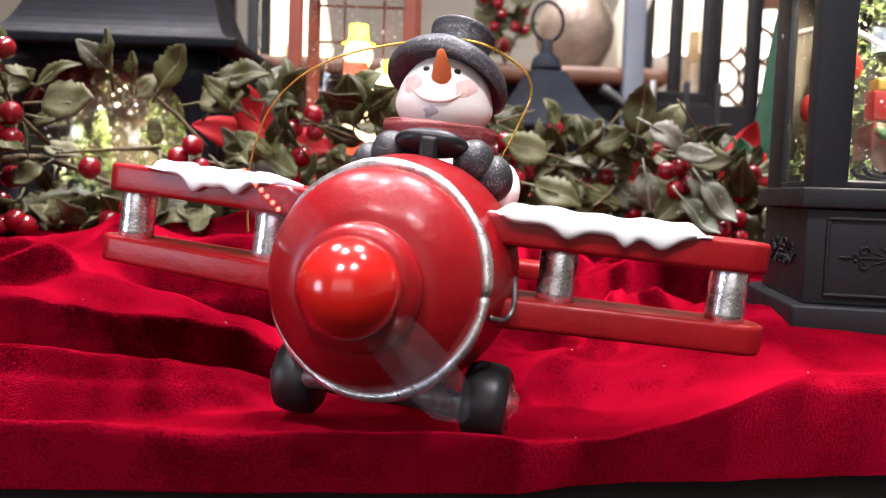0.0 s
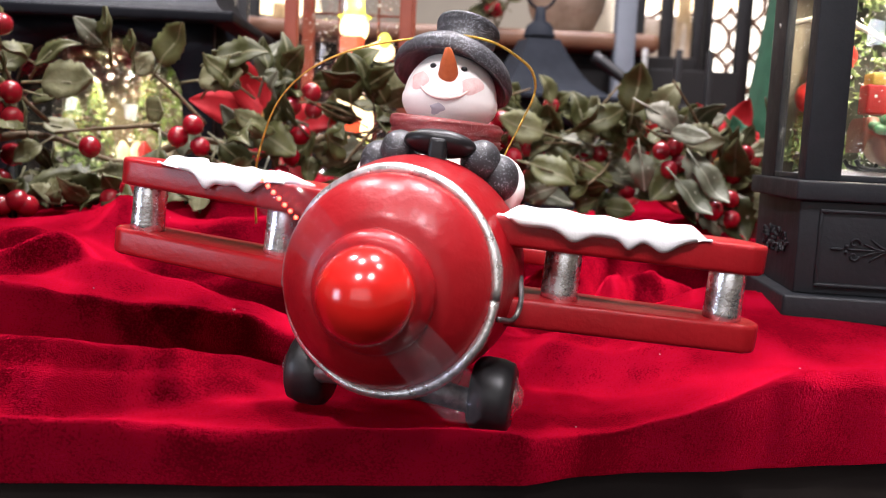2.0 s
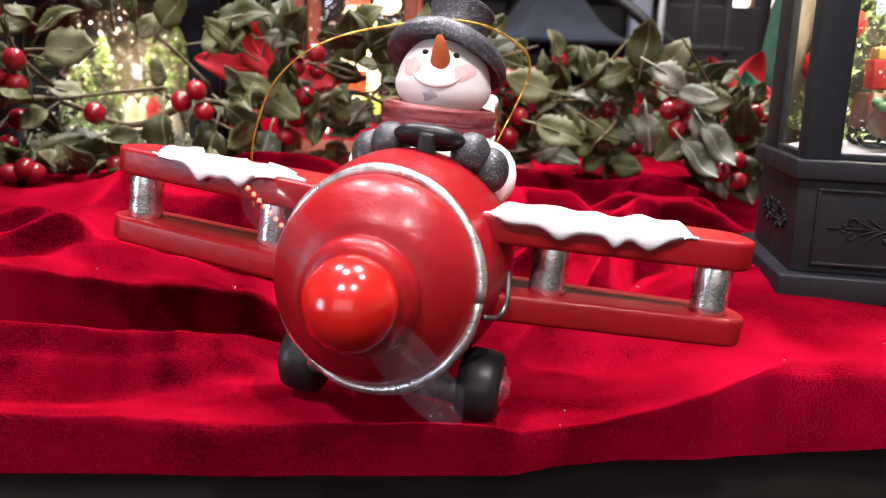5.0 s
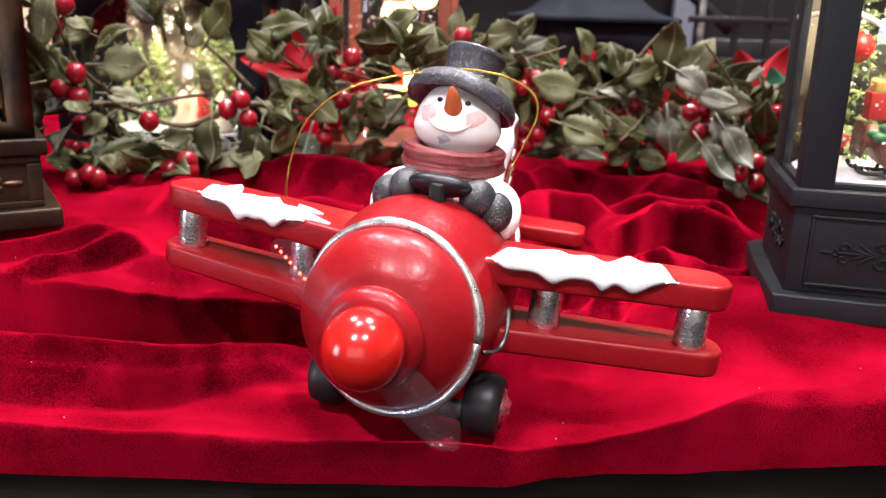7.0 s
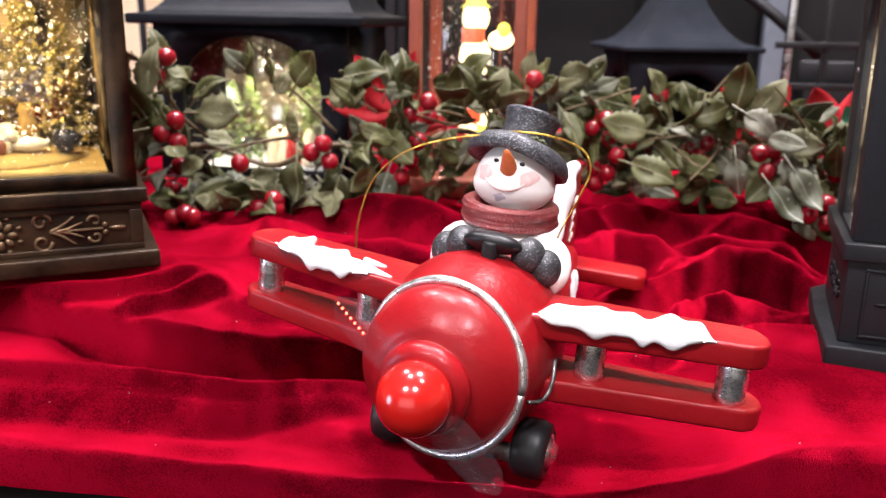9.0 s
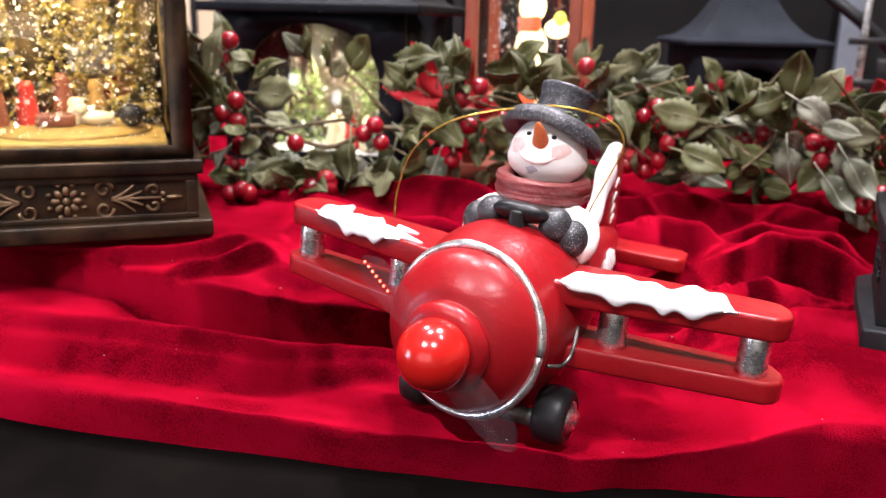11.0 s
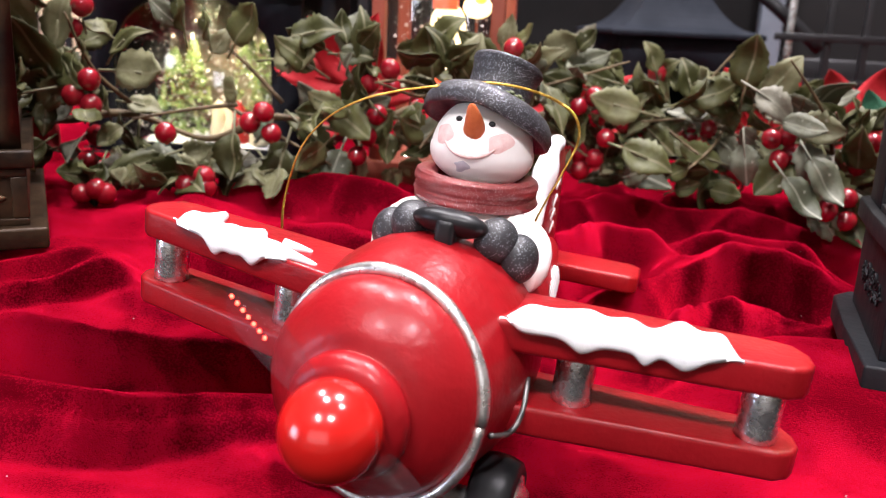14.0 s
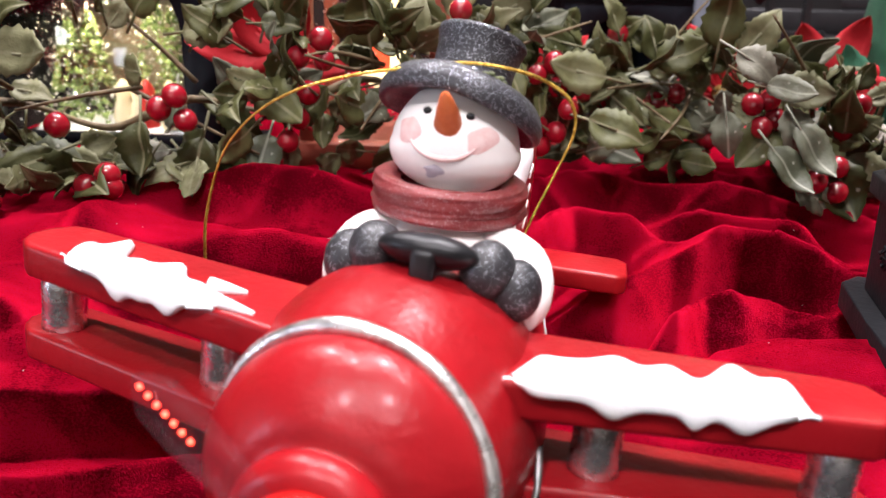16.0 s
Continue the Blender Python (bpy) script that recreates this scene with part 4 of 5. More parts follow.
    for x, y, h, mat in ((-0.016, -0.012, 0.020, TOY_RED), (-0.002, -0.002, 0.023, SLEIGH), (0.004, -0.014, 0.013, CREAM), (-0.029, -0.01, 0.022, SLEIGH), (0.012, 0.0, 0.020, GOLD_GROUND)):
        part("plain_figure", lathe([(0.0048, 0.043), (0.005, 0.046), (0.0038, 0.043 + h * 0.6), (0.003, 0.043 + h * 0.72), (0.0036, 0.043 + h * 0.86), (0.0022, 0.043 + h), (0.0001, 0.043 + h)], 14, m=Matrix.Translation((x, y, 0)), wobble=0.08), mat, root)
    bm = ball((0.013, -0.02, 0.0475), (0.0075, 0.004, 0.0032), u=14, v=8)
    ball((0.0065, -0.021, 0.0515), (0.0026, 0.0026, 0.003), bm=bm, u=10, v=6)
    part("lamb", bm, CREAM, root, "small cream lamb")
    part("dark_pot", ball((0.027, -0.018, 0.0485), (0.0058, 0.005, 0.005), u=14, v=8), GLOSS_BLACK, root)
    part("crib", box(-0.012, 0.004, -0.026, -0.018, 0.044, 0.050, 0.002), SLEIGH, root)
    tagged(part("glitter", flecks(3000, (0, -0.012, 0.082), (0.080, 0.064, 0.085), 11, 0.00042, 0.0015), FLECK, root, "silver glitter afloat"), kind="stuff")
    inner_lamp(m @ Vector((0.0, -0.030, 0.124)), 0.9, (1.0, 0.76, 0.42), m @ Vector((0.0, 0.012, 0.04)))
    return root


def black_lantern():
    """Black water lantern with chamfered corners and a toy in a sleigh."""
    m = Matrix.Translation((0.1150, 0.2710, 0.0180)) @ Matrix.Rotation(radians(-9), 4, "Z")
    root = thing("water_lantern", m, "matt black water lantern with a teddy in a sleigh", "lantern")
    b = LANTERN_BLACK

    def plan(o):
        w, d, c = 0.078, 0.085, 0.060
        return [(-0.75 * o, -o), (w + 0.75 * o, -o), (w + o, 0.5 * c), (w + o, c + o), (w - 0.02 + o, d + o), (0.02 - o, d + o), (-o, c + o), (-o, 0.5 * c)]
    part("foot", prism(plan(0.0055), 0.0, 0.0085, 0.001), b, root)
    part("plinth", prism(plan(0.0), 0.0085, 0.0385, 0.0006), b, root)
    relief(0.05, 0.0235, 0.0, 0.0048, b, root)
    rel = root.children[-1]
    rel.matrix_local = Matrix.Translation((0.039, -0.0004, 0))
    relief(0.05, 0.0235, 0.0, 0.0045, b, root)
    rel2 = root.children[-1]
    rel2.matrix_local = Matrix.Translation((-0.0004, 0.030, 0)) @ Matrix.Rotation(radians(-90), 4, "Z") @ Matrix.Diagonal((0.75, 1, 1, 1))
    for x0, x1, z0, z1 in ((0.006, 0.072, 0.011, 0.0122), (0.006, 0.072, 0.0348, 0.036), (0.006, 0.0072, 0.0122, 0.0348), (0.0708, 0.072, 0.0122, 0.0348)):
        part("panel_border", box(x0, x1, -0.0009, 0.0004, z0, z1, 0.0004), b, root)
    part("ledge", prism(plan(0.0028), 0.0385, 0.0450, 0.0008), b, root)
    part("top_plate", prism(plan(0.006), 0.143, 0.151, 0.001), b, root)
    part("roof", mm(lathe([(72, 151), (60, 161), (40, 171), (16, 183), (0.01, 187)], 6, m=Matrix.Translation((39, 45, 0)))), b, root, smooth=False)
    # posts: either side of the chamfer and at the back
    z0, z1 = 0.0450, 0.143
    t = 0.0115
    for pts in ([(0.0005, 0.0), (t, 0.0), (t, 0.004), (0.003, 0.0072), (0.0, 0.0072)],
                [(0.0775, 0.0), (0.078, 0.0072), (0.075, 0.0072), (0.078 - t, 0.004), (0.078 - t, 0.0)],
                [(0.0, 0.0395), (0.0, 0.0600), (0.003, 0.0600), (0.003, 0.0395)],
                [(0.078, 0.0395), (0.075, 0.0395), (0.075, 0.0600), (0.078, 0.0600)]):
        part("post", prism(pts, z0, z1, 0.0004), b, root)
    part("sill", box(0.0115, 0.0665, 0.0008, 0.0042, z0, z0 + 0.002, 0.0003), b, root)
    part("back_wall", box(0.020, 0.058, 0.080, 0.084, z0, z1), DIM_GREEN, root, "dim grey green back wall")
    part("side_wall", prism([(0.0, 0.0600), (0.0195, 0.0835), (0.0205, 0.0800), (0.003, 0.0600)], z0, z1), SMOKY, root)
    part("side_wall", prism([(0.078, 0.0600), (0.075, 0.0600), (0.0575, 0.0800), (0.0585, 0.0835)], z0, z1), SMOKY, root)
    part("right_wall", box(0.0755, 0.0765, 0.0072, 0.0395, z0, z1), GLASS, root).visible_shadow = False
    part("pane", box(0.0115, 0.0665, 0.0022, 0.003, z0, z1), GLASS, root).visible_shadow = False
    part("pane", box(0.0010, 0.0018, 0.0072, 0.0395, z0, z1), GLASS, root).visible_shadow = False
    part("sill", box(0.0002, 0.0032, 0.0072, 0.0395, z0, z0 + 0.002, 0.0003), b, root)
    part("snow_ground", ball((0.039, 0.040, z0), (0.036, 0.036, 0.004), u=30, v=10), SNOW, root, "white snow ground")
    # sleigh with a plain toy bear, gifts and garland
    sx, sy = 0.041, 0.018
    bm = bmesh.new()
    prof = catmull([(-0.021, 0, 0.0125), (-0.0195, 0, 0.0165), (-0.0165, 0, 0.0155), (-0.013, 0, 0.010), (-0.005, 0, 0.0075), (0.010, 0, 0.0075), (0.018, 0, 0.0105), (0.022, 0, 0.018)], 6)
    rows = []
    for p in prof:
        rows.append([(sx + p.x, sy - 0.009, z0 + p.z - 0.003), (sx + p.x, sy - 0.009, z0 + p.z + 0.0045), (sx + p.x, sy - 0.0075, z0 + p.z + 0.0045), (sx + p.x, sy + 0.009, z0 + p.z + 0.0045), (sx + p.x, sy + 0.009, z0 + p.z - 0.003)])
    grid_into(bm, rows, cap=True)
    part("sleigh", bm, SLEIGH, root, "brown toy sleigh on black runners")
    for dy in (-0.006, 0.006):
        bm = tube(catmull([(sx - 0.022, sy + dy, z0 + 0.007), (sx - 0.018, sy + dy, z0 + 0.0042), (sx, sy + dy, z0 + 0.0042), (sx + 0.02, sy + dy, z0 + 0.0042)], 5), 0.0008, 6)
        for xx in (-0.012, -0.004, 0.006, 0.014):
            tube([Vector((sx + xx, sy + dy, z0 + 0.004)), Vector((sx + xx + 0.002, sy + dy, z0 + 0.010))], 0.0007, 6, bm=bm)
        part("runner", bm, GLOSS_BLACK, root, "black sleigh runner")
    bm = ball((sx - 0.003, sy - 0.001, z0 + 0.0275), (0.0085, 0.007, 0.009), u=20, v=12)
    ball((sx - 0.006, sy - 0.003, z0 + 0.0395), (0.0068, 0.006, 0.006), bm=bm, u=20, v=12)
    for e in (-1, 1):
        ball((sx - 0.006 + e * 0.0055, sy - 0.002, z0 + 0.0445), (0.0024, 0.0016, 0.0024), bm=bm, u=10, v=6)
    part("toy_bear", bm, YELLOW, root, "plain yellow toy bear")
    for x, z, w, mat in ((-0.0155, 0.027, 0.0048, TOY_RED), (-0.017, 0.0335, 0.0022, YELLOW), (0.012, 0.026, 0.005, TOY_RED), (0.004, 0.022, 0.004, SNOW)):
        part("gift", box(sx + x - w, sx + x + w, sy - 0.006, sy + 0.003, z0 + z - w, z0 + z + w, 0.0008), mat, root)
    rnd = random.Random(8)
    bm = bmesh.new()
    for k in range(60):
        ball((sx + rnd.uniform(-0.019, 0.02), sy - 0.009 + rnd.uniform(-0.001, 0.002), z0 + 0.0185 + rnd.uniform(-0.002, 0.002)), (0.0024, 0.0014, 0.0017), bm=bm, u=6, v=4)
    part("sleigh_garland", bm, TOY_GREEN, root, "green garland on the sleigh")
    bm = bmesh.new()
    tube(catmull([(0.0, 0.05, z0 + 0.055), (0.014, 0.045, z0 + 0.058), (0.022, 0.042, z0 + 0.056), (0.040, 0.04, z0 + 0.046), (0.06, 0.04, z0 + 0.036)], 6), lambda t: 0.0011, 8, bm=bm)
    tube(catmull([(0.018, 0.044, z0 + 0.057), (0.015, 0.042, z0 + 0.066), (0.017, 0.042, z0 + 0.085)], 6), 0.0009, 8, bm=bm)
    part("bare_branch", bm, BARK_WHITE, root, "bare white branch")
    for x, y, z in ((0.024, 0.055, 0.045), (0.022, 0.060, 0.010), (0.014, 0.055, 0.03)):
        part("bauble", ball((x, y, z0 + z), (0.0055, 0.0055, 0.006), u=18, v=10), TOY_RED, root)
    bm = bmesh.new()
    for k in range(420):
        t = rnd.random()
        a = rnd.uniform(0, 6.28)
        r = 0.03 * (1 - t) + 0.003
        tuft(bm, (0.034 + 0.8 * r * math.cos(a), 0.060 + 0.4 * r * math.sin(a), z0 + 0.004 + 0.088 * t), 0.0030, rnd)
    part("frosted_tree", bm, FROST_GREEN, root, "frosted green tree")
    tagged(part("glitter", flecks(1500, (0.039, 0.028, 0.093), (0.070, 0.05, 0.09), 21, 0.00035, 0.0010), FLECK, root, "silver glitter afloat"), kind="stuff")
    inner_lamp(m @ Vector((0.039, 0.010, 0.139)), 1.1, (1.0, 0.88, 0.70), m @ Vector((0.039, 0.03, 0.05)))
    return root


def arch_lantern():
    """Black lantern with a curved roof and a wide arched window, behind the garland."""
    m = Matrix.Translation((-0.186, 0.468, 0.0285))
    root = thing("arched_lantern", m, "black house lantern with an arched window and glittering trees", "lantern")
    b = SATIN_BLACK
    part("foot", box(-0.070, 0.070, -0.006, 0.10, 0, 0.006, 0.001), b, root)
    part("front_wall", arch_frame(0.092, 0.006, 0.100, 0.060, 0.006, 0.0, 0.006, 0.124), b, root)
    part("side_wall", box(-0.062, -0.057, 0.006, 0.094, 0.006, 0.100), b, root)
    part("side_wall", box(0.057, 0.062, 0.006, 0.094, 0.006, 0.100), b, root)
    part("back_wall", box(-0.057, 0.057, 0.09, 0.094, 0.006, 0.100), SMOKY, root, "pale back wall")
    part("cornice", box(-0.075, 0.075, -0.010, 0.104, 0.100, 0.106, 0.0015), b, root)
    rows = []
    for k in range(13):
        t = k / 12
        half = 0.073 - 0.025 * t ** 0.62
        zz = 0.106 + 0.052 * (t ** 1.7)
        hy = 0.055 - 0.042 * t ** 0.62
        rows.append([(-half, 0.047 - hy, zz), (half, 0.047 - hy, zz), (half, 0.047 + hy, zz), (-half, 0.047 + hy, zz)])
    bm = bmesh.new()
    grid_into(bm, rows, cap=True)
    part("roof", bm, b, root, "curved hipped black roof", smooth=False)
    part("pane", box(-0.046, 0.046, 0.0030, 0.0038, 0.0125, 0.094), GLASS, root).visible_shadow = False
    part("snow_ground", ball((0, 0.045, 0.008), (0.05, 0.042, 0.007), u=30, v=10), SNOW, root, "white snow ground")
    rnd = random.Random(4)
    for x, y, h in ((-0.012, 0.03, 0.055), (0.026, 0.05, 0.075), (-0.034, 0.05, 0.05), (0.008, 0.06, 0.07)):
        bm = bmesh.new()
        for i in range(150):
            t = rnd.random()
            a = rnd.uniform(0, 6.28)
            r = 0.013 * (1 - t) + 0.001
            tuft(bm, (x + r * math.cos(a), y + r * math.sin(a), 0.012 + h * t), 0.0026, rnd)
        part("frosted_tree", bm, FROST_GREEN, root, "frosted green tree")
    for x, mat in ((0.006, CREAM), (0.018, TOY_RED), (0.014, CREAM), (0.03, CREAM)):
        part("plain_figure", lathe([(0.005, 0.012), (0.006, 0.018), (0.0035, 0.026), (0.0042, 0.031), (0.001, 0.036)], 12, m=Matrix.Translation((x, 0.022, 0)), wobble=0.06), mat, root)
    tagged(part("glitter", flecks(2200, (0, 0.03, 0.055), (0.086, 0.045, 0.08), 31, 0.0004, 0.0012), FLECK, root, "gold glitter afloat"), kind="stuff")
    inner_lamp(m @ Vector((0.0, 0.012, 0.090)), 0.75, (1.0, 0.86, 0.55), m @ Vector((0.0, 0.04, 0.01)))
    return root


def red_lantern():
    m = Matrix.Translation((-0.052, 0.505, 0.028))
    root = thing("glass_lantern", m, "red brown framed glass lantern with a brightly lit figure", "lantern")
    r = LANTERN_RED
    part("foot", box(-0.038, 0.038, -0.038, 0.038, 0, 0.012, 0.001), r, root)
    for sx in (-1, 1):
        for sy in (-1, 1):
            part("corner_post", box(min(sx * 0.0275, sx * 0.0345), max(sx * 0.0275, sx * 0.0345), min(sy * 0.0275, sy * 0.0345), max(sy * 0.0275, sy * 0.0345), 0.012, 0.165, 0.0008), r, root)
    part("top_plate", box(-0.038, 0.038, -0.038, 0.038, 0.165, 0.172, 0.001), r, root)
    part("roof", lathe([(0.05, 0.172), (0.03, 0.185), (0.01, 0.20), (0.0001, 0.202)], 4, m=Matrix.Rotation(radians(45), 4, "Z")), r, root, smooth=False)
    part("pane", box(-0.0275, 0.0275, -0.0310, -0.0302, 0.012, 0.165), GLASS, root).visible_shadow = False
    bm = bmesh.new()
    for z in (0.118, 0.140, 0.160):
        box(-0.0275, 0.0275, 0.0290, 0.0305, z, z + 0.0012, bm=bm)
    for x in (-0.012, 0.012):
        box(x - 0.0006, x + 0.0006, 0.0285, 0.030, 0.012, 0.165, bm=bm)
    part("back_lattice", bm, r, root)
    # figure, scarf, hat and gifts glow by emission put into their colours, not by the lamp
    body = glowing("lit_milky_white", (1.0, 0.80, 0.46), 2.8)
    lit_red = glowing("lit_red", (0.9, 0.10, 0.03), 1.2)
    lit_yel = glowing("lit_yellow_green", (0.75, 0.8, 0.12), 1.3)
    bm = bmesh.new()
    ball((0, 0, 0.052), (0.013, 0.012, 0.018), bm=bm, u=18, v=12)
    ball((0, 0, 0.083), (0.010, 0.010, 0.013), bm=bm, u=18, v=12)
    ball((0, 0, 0.107), (0.0085, 0.0085, 0.0095), bm=bm, u=18, v=12)
    ball((0.016, 0, 0.094), (0.008, 0.004, 0.006), bm=bm, u=12, v=8)
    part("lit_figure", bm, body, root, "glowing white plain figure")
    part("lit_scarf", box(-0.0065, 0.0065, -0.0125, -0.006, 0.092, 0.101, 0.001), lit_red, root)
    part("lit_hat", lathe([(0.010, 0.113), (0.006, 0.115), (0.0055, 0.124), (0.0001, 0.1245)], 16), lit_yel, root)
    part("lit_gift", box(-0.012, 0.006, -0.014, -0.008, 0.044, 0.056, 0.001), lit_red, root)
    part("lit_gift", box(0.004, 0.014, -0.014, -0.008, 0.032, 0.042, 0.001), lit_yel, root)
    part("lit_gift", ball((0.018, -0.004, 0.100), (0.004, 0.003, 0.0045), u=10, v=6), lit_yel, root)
    tagged(part("glitter", flecks(1300, (0, -0.008, 0.09), (0.052, 0.042, 0.14), 41, 0.0004, 0.0012), FLECK, root, "gold glitter afloat"), kind="stuff")
    inner_lamp(m @ Vector((0.0, -0.018, 0.160)), 0.12, (1.0, 0.8, 0.5), m @ Vector((0.0, 0.0, 0.05)))
    return root


def grey_lantern():
    """Dark grey house lantern with a ring on its roof, far behind."""
    m = Matrix.Translation((0.083, 0.745, 0.02)) @ Matrix.Rotation(radians(14), 4, "Z") @ Matrix.Scale(0.87, 4)
    root = thing("house_lantern", m, "dark grey metal house lantern with a ring handle", "lantern")
    g = GREY_METAL
    part("base", box(-0.062, 0.062, -0.062, 0.062, 0, 0.01, 0.001), g, root)
    part("front_wall", arch_frame(0.074, 0.01, 0.104, 0.058, 0.02, -0.055, -0.050, 0.11), g, root)
    side = part("side_wall", arch_frame(0.034, 0.01, 0.104, 0.064, 0.02, -0.0555, -0.050, 0.10), g, root)
    side.matrix_local = Matrix.Rotation(radians(-90), 4, "Z")
    side = part("side_wall", arch_frame(0.034, 0.01, 0.104, 0.064, 0.02, -0.0555, -0.050, 0.10), g, root)
    side.matrix_local = Matrix.Rotation(radians(90), 4, "Z")
    part("back_wall", box(-0.055, 0.055, 0.050, 0.055, 0.01, 0.104), g, root)
    part("eave", box(-0.067, 0.067, -0.067, 0.067, 0.104, 0.109, 0.0015), g, root)
    rows = []
    for k in range(13):
        t = k / 12
        h = 0.065 - 0.049 * t ** 0.55
        rows.append([(sx * h, sy * h, 0.109 + 0.056 * t ** 1.15) for sx, sy in ((-1, -1), (1, -1), (1, 1), (-1, 1))])
    bm = bmesh.new()
    grid_into(bm, rows, cap=True)
    part("roof", bm, g, root, "curved pyramid roof", smooth=False)
    part("finial", lathe([(0.016, 0.168), (0.013, 0.178), (0.006, 0.184), (0.005, 0.196), (0.0001, 0.198)], 20), g, root)
    ring = [Vector((0.016 * math.cos(a), 0, 0.214 + 0.019 * math.sin(a))) for a in [2 * math.pi * k / 40 for k in range(41)]]
    part("ring_handle", tube(ring, 0.0016, 8), g, root, "dark ring handle")
    return root


bronze_lantern()
black_lantern()
arch_lantern()
red_lantern()
grey_lantern()


# ---- garland ----
def leaf_green(name, dark, light, dust, rib=(0.30, 0.30, 0.20)):
    mat, n, l, b = nodes_of(name)
    info = n.new("ShaderNodeObjectInfo")
    col = ramp(n, l, info.outputs["Random"], [(0.0, dark), (0.62, light), (1.0, dust)])
    mix = n.new("ShaderNodeMix")
    mix.data_type, mix.blend_type = "RGBA", "MULTIPLY"
    mix.inputs[0].default_value = 0.55
    l.new(col, mix.inputs[6])
    l.new(ramp(n, l, noise_tex(n, l, 220), [(0.3, (0.45, 0.42, 0.36)), (0.65, (1.0, 1.0, 1.0))]), mix.inputs[7])
    v = n.new("ShaderNodeTexNoise")
    l.new(coords(n, l, 260), v.inputs["Vector"])
    v.inputs["Scale"].default_value = 1
    spot_mask = ramp(n, l, v.outputs[0], [(0.72, (0, 0, 0)), (0.80, (0.8, 0.8, 0.8))])
    mix2 = n.new("ShaderNodeMix")
    mix2.data_type = "RGBA"
    l.new(spot_mask, mix2.inputs[0])
    l.new(mix.outputs[2], mix2.inputs[6])
    mix2.inputs[7].default_value = (0.38, 0.38, 0.31, 1)
    xyz = n.new("ShaderNodeSeparateXYZ")
    l.new(coords(n, l, 1.0), xyz.inputs[0])
    side = n.new("ShaderNodeMath")
    side.operation = "ABSOLUTE"
    l.new(xyz.outputs[0], side.inputs[0])
    near_rib = n.new("ShaderNodeMapRange")
    near_rib.inputs["From Min"].default_value, near_rib.inputs["From Max"].default_value = 0.0002, 0.0008
    near_rib.inputs["To Min"].default_value, near_rib.inputs["To Max"].default_value = 0.75, 0.0
    l.new(side.outputs[0], near_rib.inputs[0])
    mix3 = n.new("ShaderNodeMix")
    mix3.data_type = "RGBA"
    l.new(near_rib.outputs[0], mix3.inputs[0])
    l.new(mix2.outputs[2], mix3.inputs[6])
    mix3.inputs[7].default_value = (*rib, 1)
    l.new(mix3.outputs[2], b.inputs["Base Color"])
    b.inputs["Roughness"].default_value = 0.52
    b.inputs["Specular IOR Level"].default_value = 0.26
    bump(n, l, b, noise_tex(n, l, 350, 3), 0.6, 0.0006)
    return mat


LEAF = leaf_green("waxy_dusty_leaf", (0.038, 0.041, 0.012), (0.105, 0.108, 0.040), (0.20, 0.195, 0.11), (0.21, 0.20, 0.12))
FROSTED_LEAF = leaf_green("frosted_pale_leaf", (0.075, 0.082, 0.05), (0.13, 0.135, 0.092), (0.22, 0.21, 0.16), (0.30, 0.30, 0.23))
PETAL = mottled("red_velvet_petal", (0.36, 0.004, 0.010), (0.52, 0.010, 0.020), rough=0.7, scale=120, fine=900)


def leaf_mesh(length, width, curl, fold, teeth, seed):
    """A toothed leaf that lies along +y with its face to +z."""
    rnd = random.Random(seed)
    bm = bmesh.new()
    n = 14
    rows = []
    for k in range(n + 1):
        t = k / n
        w = width * 0.5 * (math.sin(math.pi * t ** 0.8) ** 0.75) * (1 + teeth * (0.9, -0.7, 1.1, -1.0)[(k + seed) % 4] * (0 < k < n)) * (1 + 0.07 * rnd.uniform(-1, 1) * (teeth > 0))
        w = max(w, 0.0004)
        y = length * t
        z = curl * length * (t * t - 0.3 * t) + 0.05 * length * math.sin(8 * t + 2 * seed)
        rise = fold * w + 0.03 * length * math.sin(11 * t + seed)
        sink = fold * w - 0.03 * length * math.sin(9 * t + 2.2 * seed)
        lean = 0.10 * length * (teeth > 0) * t * (1 - t) * (1 if seed % 2 else -1)
        rows.append([(-w + lean, y, z + rise), (-w * 0.5 + lean, y, z + fold * w * 0.35 + 0.0005), (lean * 0.3, y, z), (w * 0.5 + lean, y, z + fold * w * 0.35 + 0.0005), (w + lean, y, z + sink)])
    top = grid_into(bm, rows, wrap=False)
    back = grid_into(bm, [[(x, y, z - 0.0005) for x, y, z in r] for r in rows], wrap=False)
    for a, b in ((0, 0), (4, 4)):
        for i in range(n):
            bm.faces.new((top[i][a], top[i + 1][a], back[i + 1][b], back[i][b]))
    tube([Vector((0, -0.009, -0.001)), Vector((0, 0, 0)), Vector((0, length * 0.5, 0.0003 - 0.02 * length)), ], lambda t: 0.0006, 5, bm=bm)
    return bm


